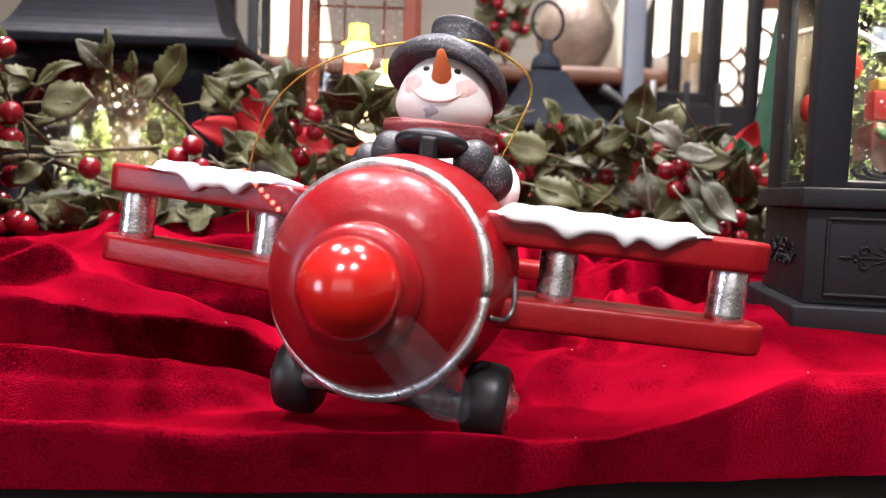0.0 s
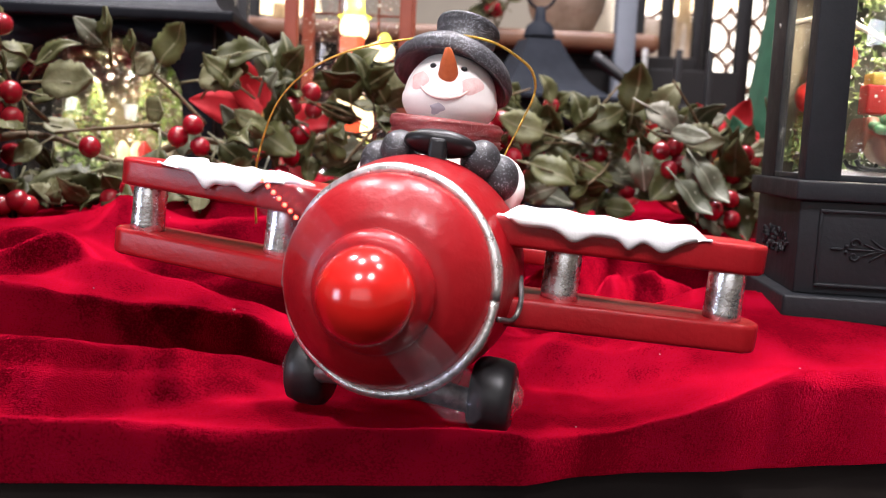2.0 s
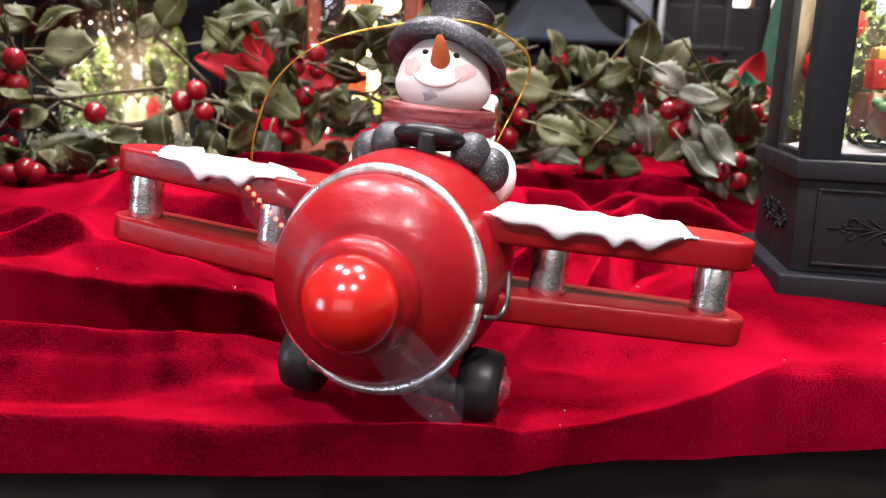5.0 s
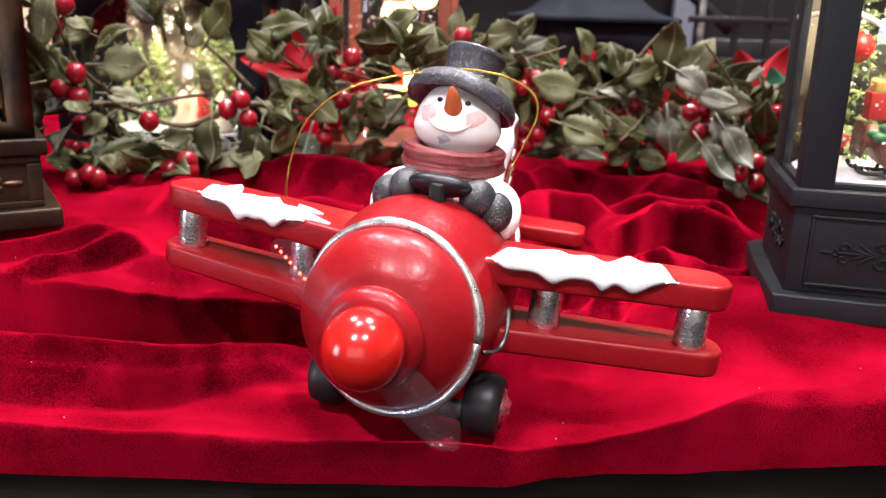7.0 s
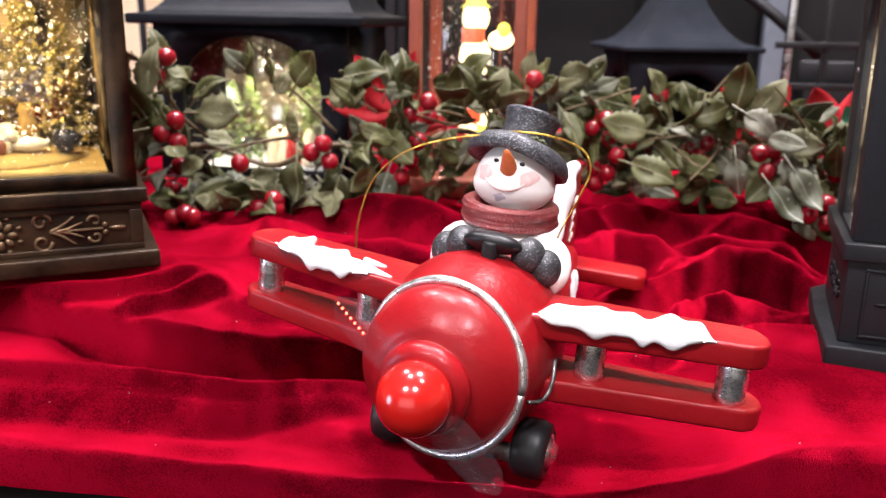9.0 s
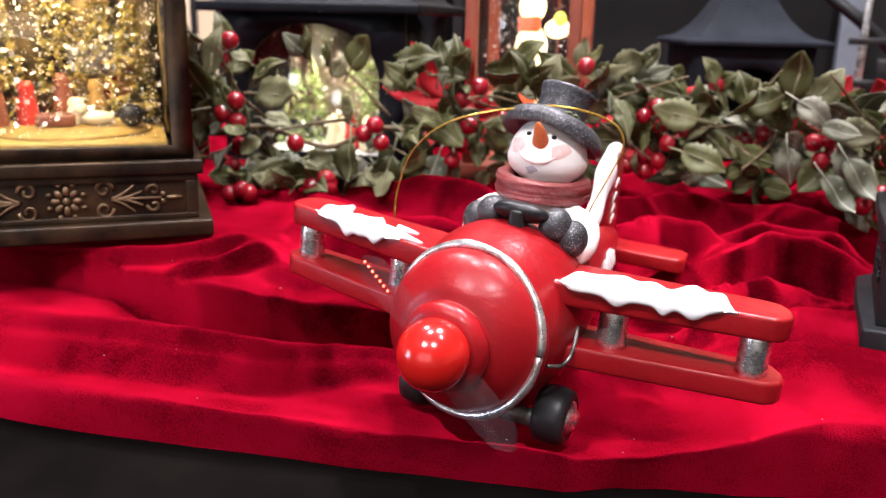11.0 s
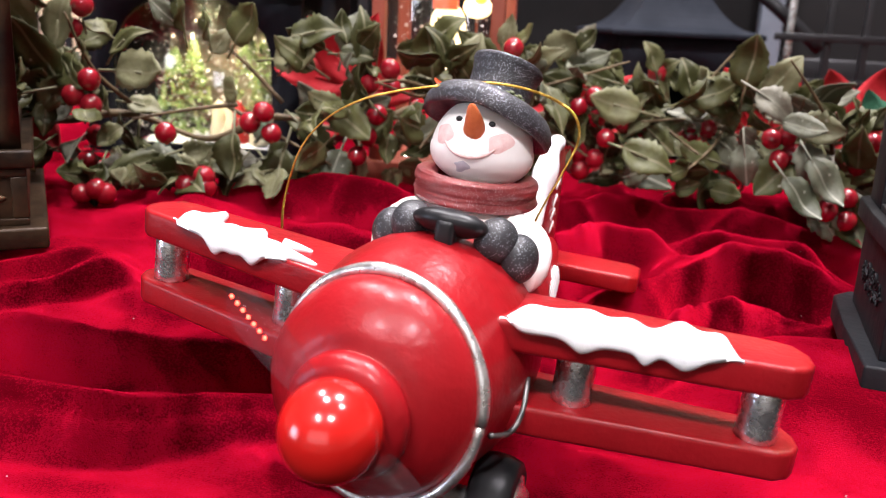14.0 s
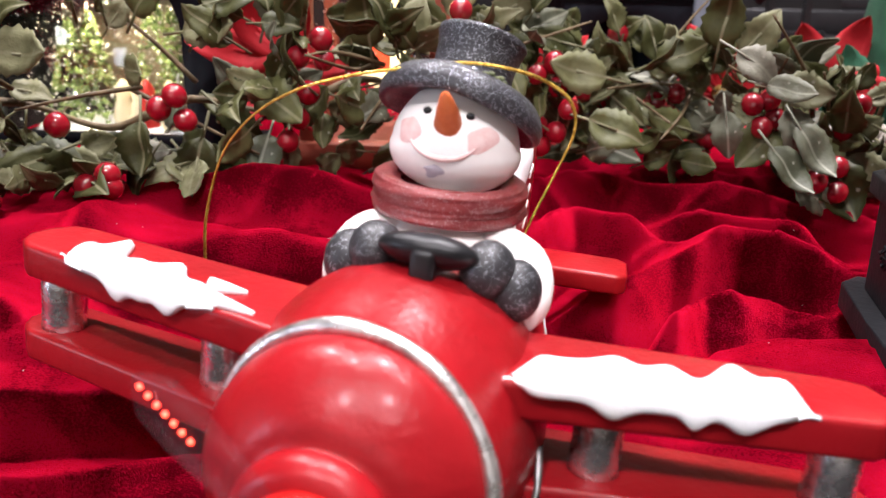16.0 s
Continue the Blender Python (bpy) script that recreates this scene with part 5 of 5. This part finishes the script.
def garland():
    root = thing("holly_garland", pose(0, 0.42, 0.06), "dusty green leaf garland with clusters of red berries", "garland")
    inv = root.matrix_world.inverted()
    path = catmull([(-0.42, 0.30, 0.10), (-0.30, 0.335, 0.10), (-0.235, 0.365, 0.085), (-0.175, 0.385, 0.072), (-0.115, 0.402, 0.074), (-0.06, 0.425, 0.080), (0.0, 0.448, 0.080), (0.05, 0.468, 0.076), (0.09, 0.476, 0.070), (0.125, 0.455, 0.066), (0.165, 0.44, 0.060), (0.26, 0.46, 0.055)], 12)
    stem = part("stem", tube([inv @ (p + Vector((0, 0.012 + 0.004 * math.sin(p.x * 70), -0.012 + 0.005 * math.sin(p.x * 95)))) for p in path], lambda t: 0.0016 + 0.0005 * math.sin(t * 60), 8), STEM, root)
    rnd = random.Random(12)
    # fine twigs
    for k in range(26):
        i = rnd.randrange(10, len(path) - 10)
        p = path[i]
        d = Vector((rnd.uniform(-1, 1), rnd.uniform(-1.0, 0.2), rnd.uniform(-0.7, 1.0))).normalized()
        e = Vector((rnd.uniform(-1, 1), rnd.uniform(-0.5, 0.5), rnd.uniform(-0.5, 0.5)))
        pts = [inv @ q for q in catmull([p, p + d * 0.018, p + d * 0.032 + e * 0.006, p + d * 0.046 + e * 0.016], 4)]
        part("twig", tube(pts, lambda t: 0.0011 - 0.0006 * t, 5), STEM, root)
    kinds = []
    for k, (ln, w, curl, fold, teeth) in enumerate(((0.023, 0.0150, 0.16, 0.22, 0.06), (0.021, 0.0150, -0.25, 0.35, 0.08), (0.026, 0.0140, 0.40, 0.2, 0.06), (0.019, 0.0140, 0.05, 0.6, 0.07), (0.024, 0.0125, -0.5, 0.3, 0.07), (0.023, 0.0150, -0.3, 0.3, 0.08), (0.025, 0.0145, 0.3, 0.25, 0.07))):
        me = finish(leaf_mesh(ln, w, curl, fold, teeth, k))
        me.name = "leaf"
        me.materials.append(LEAF if k < 5 else FROSTED_LEAF)
        kinds.append(me)

    def leaf(place, tip, face, size=1.0, kind=None):
        y = tip.normalized()
        z = (face - face.dot(y) * y).normalized()
        x = y.cross(z)
        ob = new("leaf", kinds[kind if kind is not None else (5 + rnd.randrange(2) if rnd.random() < 0.14 else rnd.randrange(5))])
        ob.parent = root
        ob.matrix_local = inv @ (Matrix.Translation(place) @ Matrix((x, y, z)).transposed().to_4x4() @ Matrix.Scale(size, 4))

    for k in range(400):
        u = rnd.uniform(0.04, 0.97)
        i = int(u * (len(path) - 1))
        p = path[i]
        x = p.x
        reach = 0.034 if x < -0.13 else (0.027 if x < 0.02 else 0.022)
        a = rnd.uniform(0, 2 * math.pi)
        r = reach * math.sqrt(rnd.random())
        off = Vector((rnd.uniform(-0.012, 0.012), math.cos(a) * r * 0.75 - 0.004, math.sin(a) * r))
        if x < -0.13:
            off.z *= 1.25
        if -0.178 < x < -0.10 and off.z > -0.022 and rnd.random() < 0.82:
            off.z = -0.026 - 0.016 * rnd.random()
        tip = Vector((rnd.uniform(-1, 1), rnd.uniform(-0.7, 0.2), rnd.uniform(-0.5, 0.9))) + off * 22
        face = Vector((rnd.uniform(-1.2, 1.2), -1.0, rnd.uniform(-0.5, 1.3)))
        q = p + off
        q.z = max(q.z, cloth_z(q.x, q.y) + 0.006)
        if tip.z < 0 and q.z < 0.045:
            tip.z *= -0.2
        leaf(q, tip, face, rnd.uniform(0.62, 1.05))
    for k in range(34):
        q = Vector((rnd.uniform(-0.075, 0.10), 0, 0))
        q.y = 0.425 + 0.25 * (q.x + 0.075) + rnd.uniform(-0.01, 0.01)
        q.z = cloth_z(q.x, q.y) + rnd.uniform(0.008, 0.022)
        leaf(q, Vector((rnd.uniform(-1, 1), -0.4, rnd.uniform(-0.1, 0.7))), Vector((rnd.uniform(-1, 1), -1, rnd.uniform(0, 1))), rnd.uniform(0.7, 1.0))
    for k in range(40):
        q = Vector((rnd.uniform(-0.25, -0.165), 0, rnd.uniform(0.045, 0.092)))
        q.y = 0.372 + 0.35 * (q.x + 0.19) + rnd.uniform(-0.008, 0.014)
        leaf(q, Vector((rnd.uniform(-1, 1), -0.3, rnd.uniform(-0.6, 0.8))), Vector((rnd.uniform(-1, 1), -1, rnd.uniform(-0.2, 1))), rnd.uniform(0.6, 0.95))
    # leaves that stand out from the rest
    for x, y, z, tx, tz, sz, kd in ((-0.128, 0.40, 0.100, 0.5, 0.6, 1.0, 0), (-0.103, 0.405, 0.104, 0.9, 0.25, 1.05, 1), (-0.112, 0.405, 0.094, 1.0, 0.1, 1.0, 0), (-0.125, 0.39, 0.062, 0.1, -1, 1.05, 3),
                                    (-0.195, 0.37, 0.082, -0.5, 1, 1.1, 2), (-0.165, 0.365, 0.088, 1, 0.0, 1.1, 0), (-0.205, 0.37, 0.100, -0.6, 1, 1.2, 2), (-0.198, 0.375, 0.095, 0.3, 1, 1.0, 4),
                                    (-0.045, 0.435, 0.088, -0.1, 1, 1.1, 0), (-0.030, 0.44, 0.088, 0.25, 1, 1.0, 1), (-0.09, 0.415, 0.075, 0.8, -0.5, 1.1, 2), (-0.105, 0.40, 0.055, -0.2, -1, 1.1, 0),
                                    (0.098, 0.45, 0.090, 0.1, 1, 1.1, 0), (0.108, 0.45, 0.088, 0.5, 0.8, 1.0, 1), (0.118, 0.425, 0.062, -0.6, -0.6, 1.15, 3), (0.128, 0.42, 0.060, 0.5, -0.8, 1.2, 1), (0.138, 0.415, 0.052, 0.4, -1, 1.25, 3),
                                    (0.116, 0.42, 0.078, 1.0, -0.1, 1.0, 3), (0.097, 0.415, 0.092, 0.8, -0.5, 1.05, 5), (0.108, 0.412, 0.080, 0.9, -0.2, 0.9, 6), (0.119, 0.414, 0.072, 0.25, -1, 1.1, 5), (0.121, 0.41, 0.066, 0.55, -0.9, 1.15, 6), (0.094, 0.41, 0.070, 0.15, -1, 0.95, 5), (0.111, 0.405, 0.058, 0.5, -0.7, 1.1, 6), (0.124, 0.41, 0.044, 0.9, -0.7, 1.0, 5), (0.052, 0.44, 0.078, -0.9, 0.2, 1.1, 0), (0.045, 0.43, 0.062, 1, -0.3, 1.1, 1), (0.075, 0.46, 0.082, 0.9, 0.4, 1.0, 0)):
        leaf(Vector((x, y - 0.008, z)), Vector((tx, -0.25, tz)), Vector((rnd.uniform(-0.3, 0.3), -1, rnd.uniform(0.3, 0.8))), sz * (1.05 if kd < 5 else 0.82), kd)
    # berries in clusters of three or so
    bm = ball((0, 0, 0), (0.0047, 0.0047, 0.0049), u=18, v=12)
    ball((0, 0, -0.0047), (0.0007, 0.0007, 0.0007), bm=bm, u=8, v=5)
    berry_me = finish(bm)
    berry_me.name = "berry"
    berry_me.materials.append(BERRY_RED)

    def berry(p, size=1.0):
        ob = new("berry", berry_me)
        ob.parent = root
        ob.matrix_local = inv @ (Matrix.Translation(p) @ Euler((rnd.uniform(-1, 1), rnd.uniform(-1, 1), 0)).to_matrix().to_4x4() @ Matrix.Scale(size, 4))

    def stalk(a, b):
        mid = (a + b) / 2 + Vector((0, 0.002, 0.003))
        part("berry_stalk", tube([inv @ q for q in catmull([a, mid, b], 3)], 0.0005, 5), STEM, root)

    clusters = [(-0.181, 0.362, 0.078, 3), (-0.109, 0.378, 0.068, 3), (-0.066, 0.417, 0.087, 3), (0.029, 0.436, 0.078, 3), (0.084, 0.470, 0.064, 3), (0.112, 0.418, 0.068, 4), (0.052, 0.462, 0.070, 3),
                (-0.135, 0.372, 0.040, 3), (-0.172, 0.352, 0.034, 3), (-0.078, 0.405, 0.048, 2), (-0.150, 0.372, 0.062, 1), (-0.068, 0.412, 0.066, 2), (-0.19, 0.38, 0.052, 2), (0.022, 0.44, 0.052, 3), (0.035, 0.435, 0.060, 2),
                (0.136, 0.405, 0.045, 3), (-0.195, 0.385, 0.108, 2), (0.06, 0.475, 0.088, 2), (-0.222, 0.35, 0.06, 3), (-0.235, 0.345, 0.09, 3), (-0.01, 0.435, 0.098, 2), (0.099, 0.465, 0.045, 2), (-0.03, 0.43, 0.052, 2), (0.15, 0.43, 0.066, 2)]
    for x, y, z, num in clusters:
        c = Vector((x, y - 0.004, z))
        for i in range(num):
            a = 2 * math.pi * i / num + rnd.uniform(-0.3, 0.3) + 1.2
            p = c + Vector((0.0056 * math.cos(a), rnd.uniform(-0.003, 0.003), 0.0056 * math.sin(a)))
            if num == 1:
                p = c
            p.z = max(p.z, cloth_z(p.x, p.y) + 0.006)
            berry(p, rnd.uniform(0.92, 1.06))
            stalk(p, c + Vector((0, 0.012, 0.004)))
    return root


garland()


def poinsettia(place, petals, seed, face):
    rnd = random.Random(seed)
    root = thing("poinsettia", Matrix.Translation(place), "red velvet poinsettia flower tucked behind the garland", "artificial flower", "poinsettias")
    me = finish(leaf_mesh(0.042, 0.019, 0.1, 0.3, 0.0, seed + 3))
    me.name = "petal"
    me.materials.append(PETAL)
    for k in range(petals):
        a = 2 * math.pi * k / petals + rnd.uniform(-0.2, 0.2)
        y = (Vector((math.cos(a), 0, math.sin(a))) + 0.35 * face).normalized()
        z = (face - face.dot(y) * y).normalized()
        ob = new("petal", me)
        ob.parent = root
        ob.matrix_local = Matrix((y.cross(z), y, z)).transposed().to_4x4()
    part("flower_heart", ball((0, -0.002, 0), (0.004, 0.004, 0.004), u=12, v=8), GOLD_GROUND, root)
    part("stalk", tube([Vector((0, 0, 0)), Vector((0.002, 0.01, -0.02)), Vector((0.0, 0.012, cloth_z(place[0], place[1]) - place[2]))], 0.001, 6), STEM, root)


poinsettia((-0.092, 0.462, 0.080), 6, 1, Vector((0.1, -1, 0.2)).normalized())
poinsettia((-0.238, 0.395, 0.076), 6, 2, Vector((0.4, -1, 0.3)).normalized())
poinsettia((0.030, 0.525, 0.056), 6, 4, Vector((0.0, -1, 0.7)).normalized())
poinsettia((0.118, 0.515, 0.064), 6, 5, Vector((0.1, -1, 0.2)).normalized())
poinsettia((0.165, 0.505, 0.066), 6, 6, Vector((-0.2, -1, 0.3)).normalized())


def felt_hat():
    """Green felt cone with a fur brim and a red rose."""
    x, y = 0.212, 0.505
    z = cloth_z(x, y)
    root = thing("felt_hat", Matrix.Translation((x, y, z)), "tall green felt cone hat with white fur brim", "ornament")
    felt = mottled("green_felt", (0.008, 0.060, 0.030), (0.018, 0.10, 0.05), rough=0.95, scale=120, fine=1500, relief=0.6, depth=0.0008)
    fur = mottled("white_fur", (0.50, 0.44, 0.38), (0.72, 0.66, 0.58), rough=0.95, scale=150, fine=900, relief=1.0, depth=0.003)
    part("cone", lathe([(0.042, 0.02), (0.040, 0.03), (0.033, 0.07), (0.022, 0.14), (0.012, 0.20), (0.001, 0.24)], 32, wobble=0.03), felt, root)
    rnd = random.Random(2)
    bm = bmesh.new()
    for k in range(420):
        a, q = rnd.uniform(0, 6.283), rnd.uniform(0, 6.283)
        p = Vector(((0.041 + 0.011 * math.cos(q)) * math.cos(a), (0.041 + 0.011 * math.cos(q)) * math.sin(a), 0.016 + 0.013 * math.sin(q)))
        ball(p, (0.005, 0.005, 0.005), bm=bm, u=6, v=4)
    part("fur_brim", bm, fur, root, "fluffy white fur brim")
    rose = bmesh.new()
    for k in range(14):
        a = k * 2.4
        r = 0.0012 * math.sqrt(k) * 2.1
        ball((-0.047 + r * math.cos(a), -0.046 - 0.004 + 0.0004 * k, 0.049 + r * math.sin(a)), (0.0042, 0.0022, 0.0042), bm=rose, u=10, v=6, m=Matrix.Rotation(a, 4, "Y"))
    part("rose", rose, PETAL, root, "small red rose")
    for a in (-2.3, -0.4, 2.2):
        leaf = leaf_mesh(0.022, 0.013, 0.1, 0.2, 0.04, 9)
        ob = part("rose_leaf", leaf, felt, root)
        ob.matrix_local = Matrix.Translation((-0.046, -0.043, 0.048)) @ Matrix.Rotation(a, 4, "Y") @ Matrix.Rotation(radians(80), 4, "X")


felt_hat()


# ---- the shelf and the things far behind ----
WOOD = mottled("warm_shelf_wood", (0.09, 0.038, 0.020), (0.18, 0.085, 0.045), rough=0.45, scale=14, fine=200)
DARK_CAB = mottled("dark_cabinet_paint", (0.006, 0.0055, 0.0055), (0.014, 0.013, 0.013), gloss=0.1, rough=0.55, scale=8, fine=90)
BLACK_IRON = mottled("black_iron", (0.008, 0.008, 0.009), (0.018, 0.018, 0.02), rough=0.45, scale=60, fine=400, metal=0.3)
STONE = mottled("mottled_brown_ceramic", (0.17, 0.12, 0.08), (0.38, 0.31, 0.24), rough=0.3, scale=45, fine=400)
PAGE = mottled("cream_board", (0.62, 0.56, 0.42), (0.72, 0.66, 0.52), rough=0.7, scale=30)
POSTGREY = mottled("grey_blue_post", (0.10, 0.115, 0.14), (0.16, 0.18, 0.21), rough=0.5, scale=20)
LAMPSHADE = glowing("lit_lampshade", (1.0, 0.88, 0.68), 1.5)
# glow that brightens the lattice from behind; its source is not known
LATTICE_GLOW = glowing("glowing_backing", (1.0, 0.95, 0.86), 2.2)

cab = thing("cabinet", pose(0, 1.2, -0.9), "dark painted cabinet with a worn wooden top", "cabinet")
part("body", box(-1.0, 0.30, -0.19, 0.25, 0, 1.085, 0.003), DARK_CAB, cab)
for k in range(9):
    x = -0.95 + 0.145 * k
    part("front_board", box(x, x + 0.138, -0.199, -0.190, 0.02, 1.07, 0.002), DARK_CAB, cab)
part("wooden_top", box(-1.02, 0.245, -0.23, 0.26, 1.085, 1.105, 0.008, segments=3), WOOD, cab, "reddish wooden top")

urn = thing("urn", pose(0.146, 1.03, 0.205), "mottled brown glazed ceramic urn", "urn")
line = catmull([(0.022, 0, 0), (0.030, 0.004, 0), (0.044, 0.03, 0), (0.046, 0.055, 0), (0.036, 0.078, 0), (0.028, 0.088, 0), (0.030, 0.12, 0), (0.034, 0.20, 0), (0.030, 0.21, 0)], 5)
part("body", lathe([(p.x, p.y) for p in line], 36), STONE, urn)
board = thing("book", pose(0.178, 1.06, 0.206, -8, 20, 0), "cream book leaning on the shelf", "book")
part("cover", box(-0.006, 0.03, -0.004, 0.010, 0, 0.12, 0.001), PAGE, board)
post = thing("post", pose(0.205, 0.975, -0.9), "grey blue painted shelf post", "post")
part("shaft", box(-0.011, 0.011, -0.011, 0.011, 0, 1.5, 0.002), POSTGREY, post)


def iron_cage(place, xs, z0, z1, depth, label):
    root = thing("iron_lantern", Matrix.Translation(place), label, "lantern")
    for x in xs:
        for y in (0, depth):
            part("bar", box(x - 0.0055, x + 0.0055, y - 0.0055, y + 0.0055, z0, z1, 0.001), BLACK_IRON, root)
    for z in (z0, z1):
        for y in (0, depth):
            part("rail", box(xs[0] - 0.012, xs[-1] + 0.012, y - 0.008, y + 0.008, z - 0.006, z + 0.006, 0.001), BLACK_IRON, root)
        for x in (xs[0], xs[-1]):
            part("rail", box(x - 0.0052, x + 0.0052, 0.008, depth - 0.008, z - 0.0055, z + 0.0055, 0.001), BLACK_IRON, root)
    return root


cage = iron_cage((0.0, 1.02, 0.0), (0.262, 0.300, 0.352, 0.404), 0.10, 0.42, 0.13, "open black iron bar lantern")
part("handle", tube(catmull([(0.15, -0.17, 0.165), (0.185, -0.18, 0.138), (0.225, -0.18, 0.105)], 5), 0.006, 8), BLACK_IRON, cage)
part("base_plate", box(0.24, 0.43, -0.02, 0.16, 0.07, 0.094, 0.002), BLACK_IRON, cage)
stand = thing("plinth", pose(0.34, 1.08, -0.9), "dark wooden display plinth", "plinth")
part("block", box(-0.10, 0.30, -0.12, 0.14, 0, 0.97, 0.004), DARK_CAB, stand)
rack = thing("wire_stand", pose(0.205, 0.82, 0.0), "small black wire stand with pale bars", "stand")
for x in (-0.012, 0.02, 0.05):
    part("bar", box(x - 0.0028, x + 0.0028, -0.003, 0.003, cloth_z(0.205 + x, 0.82), 0.17, 0.0006), SILVER if x == -0.012 else BLACK_IRON, rack)
for z in (0.078, 0.115):
    part("rail", box(-0.025, 0.065, -0.0075, -0.0031, z - 0.003, z + 0.003, 0.0006), BLACK_IRON, rack)
rack2 = iron_cage((-0.23, 0.93, 0.0), (-0.022, 0.018), 0.03, 0.30, 0.06, "slim black iron frame")


def table_lamp(x, y, z, r0, r1, h, label):
    root = thing("table_lamp", Matrix.Translation((x, y, z)), label, "lamp")
    part("shade", lathe([(r0, 0), (r0 + 0.002, 0.001), (r1, h), (r1 - 0.002, h), (r0 - 0.002, 0.002)], 40), LAMPSHADE, root, "lit cream fabric shade")
    part("stem", lathe([(0.012, h * 0.6), (0.012, -0.02), (0.03, -0.10), (0.035, -0.22), (0.02, -0.30), (0.06, -0.31), (0.06, -0.9 - z), (0.0001, -0.9 - z)], 24), STONE, root)
    return root


table_lamp(0.48, 1.72, 0.375, 0.105, 0.07, 0.22, "table lamp with a lit cream shade")
table_lamp(-0.30, 1.62, 0.31, 0.075, 0.05, 0.17, "small table lamp with a lit white shade")

# made-up glowing block with bars, added for a bright patch of unknown origin
glow = thing("lit_lantern", pose(-0.52, 0.89, -0.0085), "made-up pale glowing block with dark upright bars", "lantern")
part("base", box(-0.06, 0.06, -0.05, 0.05, 0, 0.02, 0.002), WOOD, glow)
part("diffuser", box(-0.045, 0.045, -0.035, 0.035, 0.02, 0.20, 0.004), glowing("dim_warm_glow", (0.80, 0.62, 0.42), 0.12), glow, "dimly glowing cream block")
for gx in (-0.055, -0.018, 0.018, 0.05):
    part("bar", box(gx - 0.003, gx + 0.003, -0.045, -0.039, 0.02, 0.20, 0.001), LANTERN_BLACK, glow)
part("lid", box(-0.06, 0.06, -0.05, 0.05, 0.20, 0.215, 0.003), WOOD, glow)

# lattice with an added glowing pane that makes its openings bright
screen_root = thing("lattice_window", pose(0.62, 2.2, 0.0), "glowing backing behind a dark pierced lattice screen", "screen")
part("bright_pane", box(-0.14, 0.30, 0.02, 0.03, 0.05, 0.62), LATTICE_GLOW, screen_root, "bright glowing backing pane")
for r in range(5):
    for c in range(5):
        cx, cz = -0.10 + 0.085 * c, 0.12 + 0.085 * r
        ring = [Vector((cx + 0.042 * math.cos(a), 0, cz + 0.042 * math.sin(a))) for a in [2 * math.pi * k / 28 for k in range(29)]]
        part("lattice_ring", tube(ring, 0.006, 6, closed_ends=False), WOOD, screen_root)
part("frame_rail", box(-0.16, 0.32, -0.01, 0.012, 0.02, 0.05, 0.002), WOOD, screen_root)
part("frame_rail", box(-0.16, 0.32, -0.01, 0.012, 0.55, 0.59, 0.002), WOOD, screen_root)
for x in (-0.16, 0.30):
    part("frame_post", box(x, x + 0.02, -0.012, 0.014, -0.9, 0.62, 0.002), WOOD, screen_root)
wpost = thing("timber_post", pose(0.352, 1.42, -0.9), "weathered brown timber post", "post")
part("shaft", box(-0.028, 0.028, -0.02, 0.02, 0, 1.19, 0.003), STONE, wpost)


# ---- things high up and far back ----
def berry_spray():
    """Leaves and berries that lie on the shelf beside the urn."""
    root = thing("berry_spray", pose(0.062, 0.985, 0.2035), "green leafy spray with dark red berries on the shelf", "artificial flower")
    rnd = random.Random(77)
    stalks = bmesh.new()
    tips = []
    for k in range(5):
        a = rnd.uniform(-0.9, 0.9)
        p = [Vector((0, 0, 0.002)), Vector((0.02 * math.sin(a), -0.012, 0.03)), Vector((0.055 * math.sin(a), -0.02, 0.055 + 0.03 * math.cos(a)))]
        pts = catmull(p, 5)
        tube(pts, 0.0012, 5, bm=stalks)
        tips += pts[4:]
    part("stalks", stalks, STEM, root)
    me = finish(leaf_mesh(0.03, 0.018, 0.2, 0.3, 0.05, 4))
    me.name = "leaf"
    me.materials.append(LEAF)
    for k in range(22):
        ob = new("leaf", me)
        ob.parent = root
        y = Vector((rnd.uniform(-1, 1), rnd.uniform(-0.6, 0.2), rnd.uniform(-0.4, 0.9))).normalized()
        f = Vector((rnd.uniform(-0.6, 0.6), -1, rnd.uniform(0, 0.8)))
        z = (f - f.dot(y) * y).normalized()
        ob.matrix_local = Matrix.Translation(rnd.choice(tips)) @ Matrix((y.cross(z), y, z)).transposed().to_4x4()
    bme = finish(ball((0, 0, 0), (0.0062, 0.0062, 0.0064), u=16, v=10))
    bme.name = "berry"
    bme.materials.append(BERRY_RED)
    for k in range(14):
        ob = new("berry", bme)
        ob.parent = root
        ob.matrix_local = Matrix.Translation(rnd.choice(tips) + Vector((rnd.uniform(-0.012, 0.012), rnd.uniform(-0.014, 0), rnd.uniform(-0.01, 0.01))))


berry_spray()
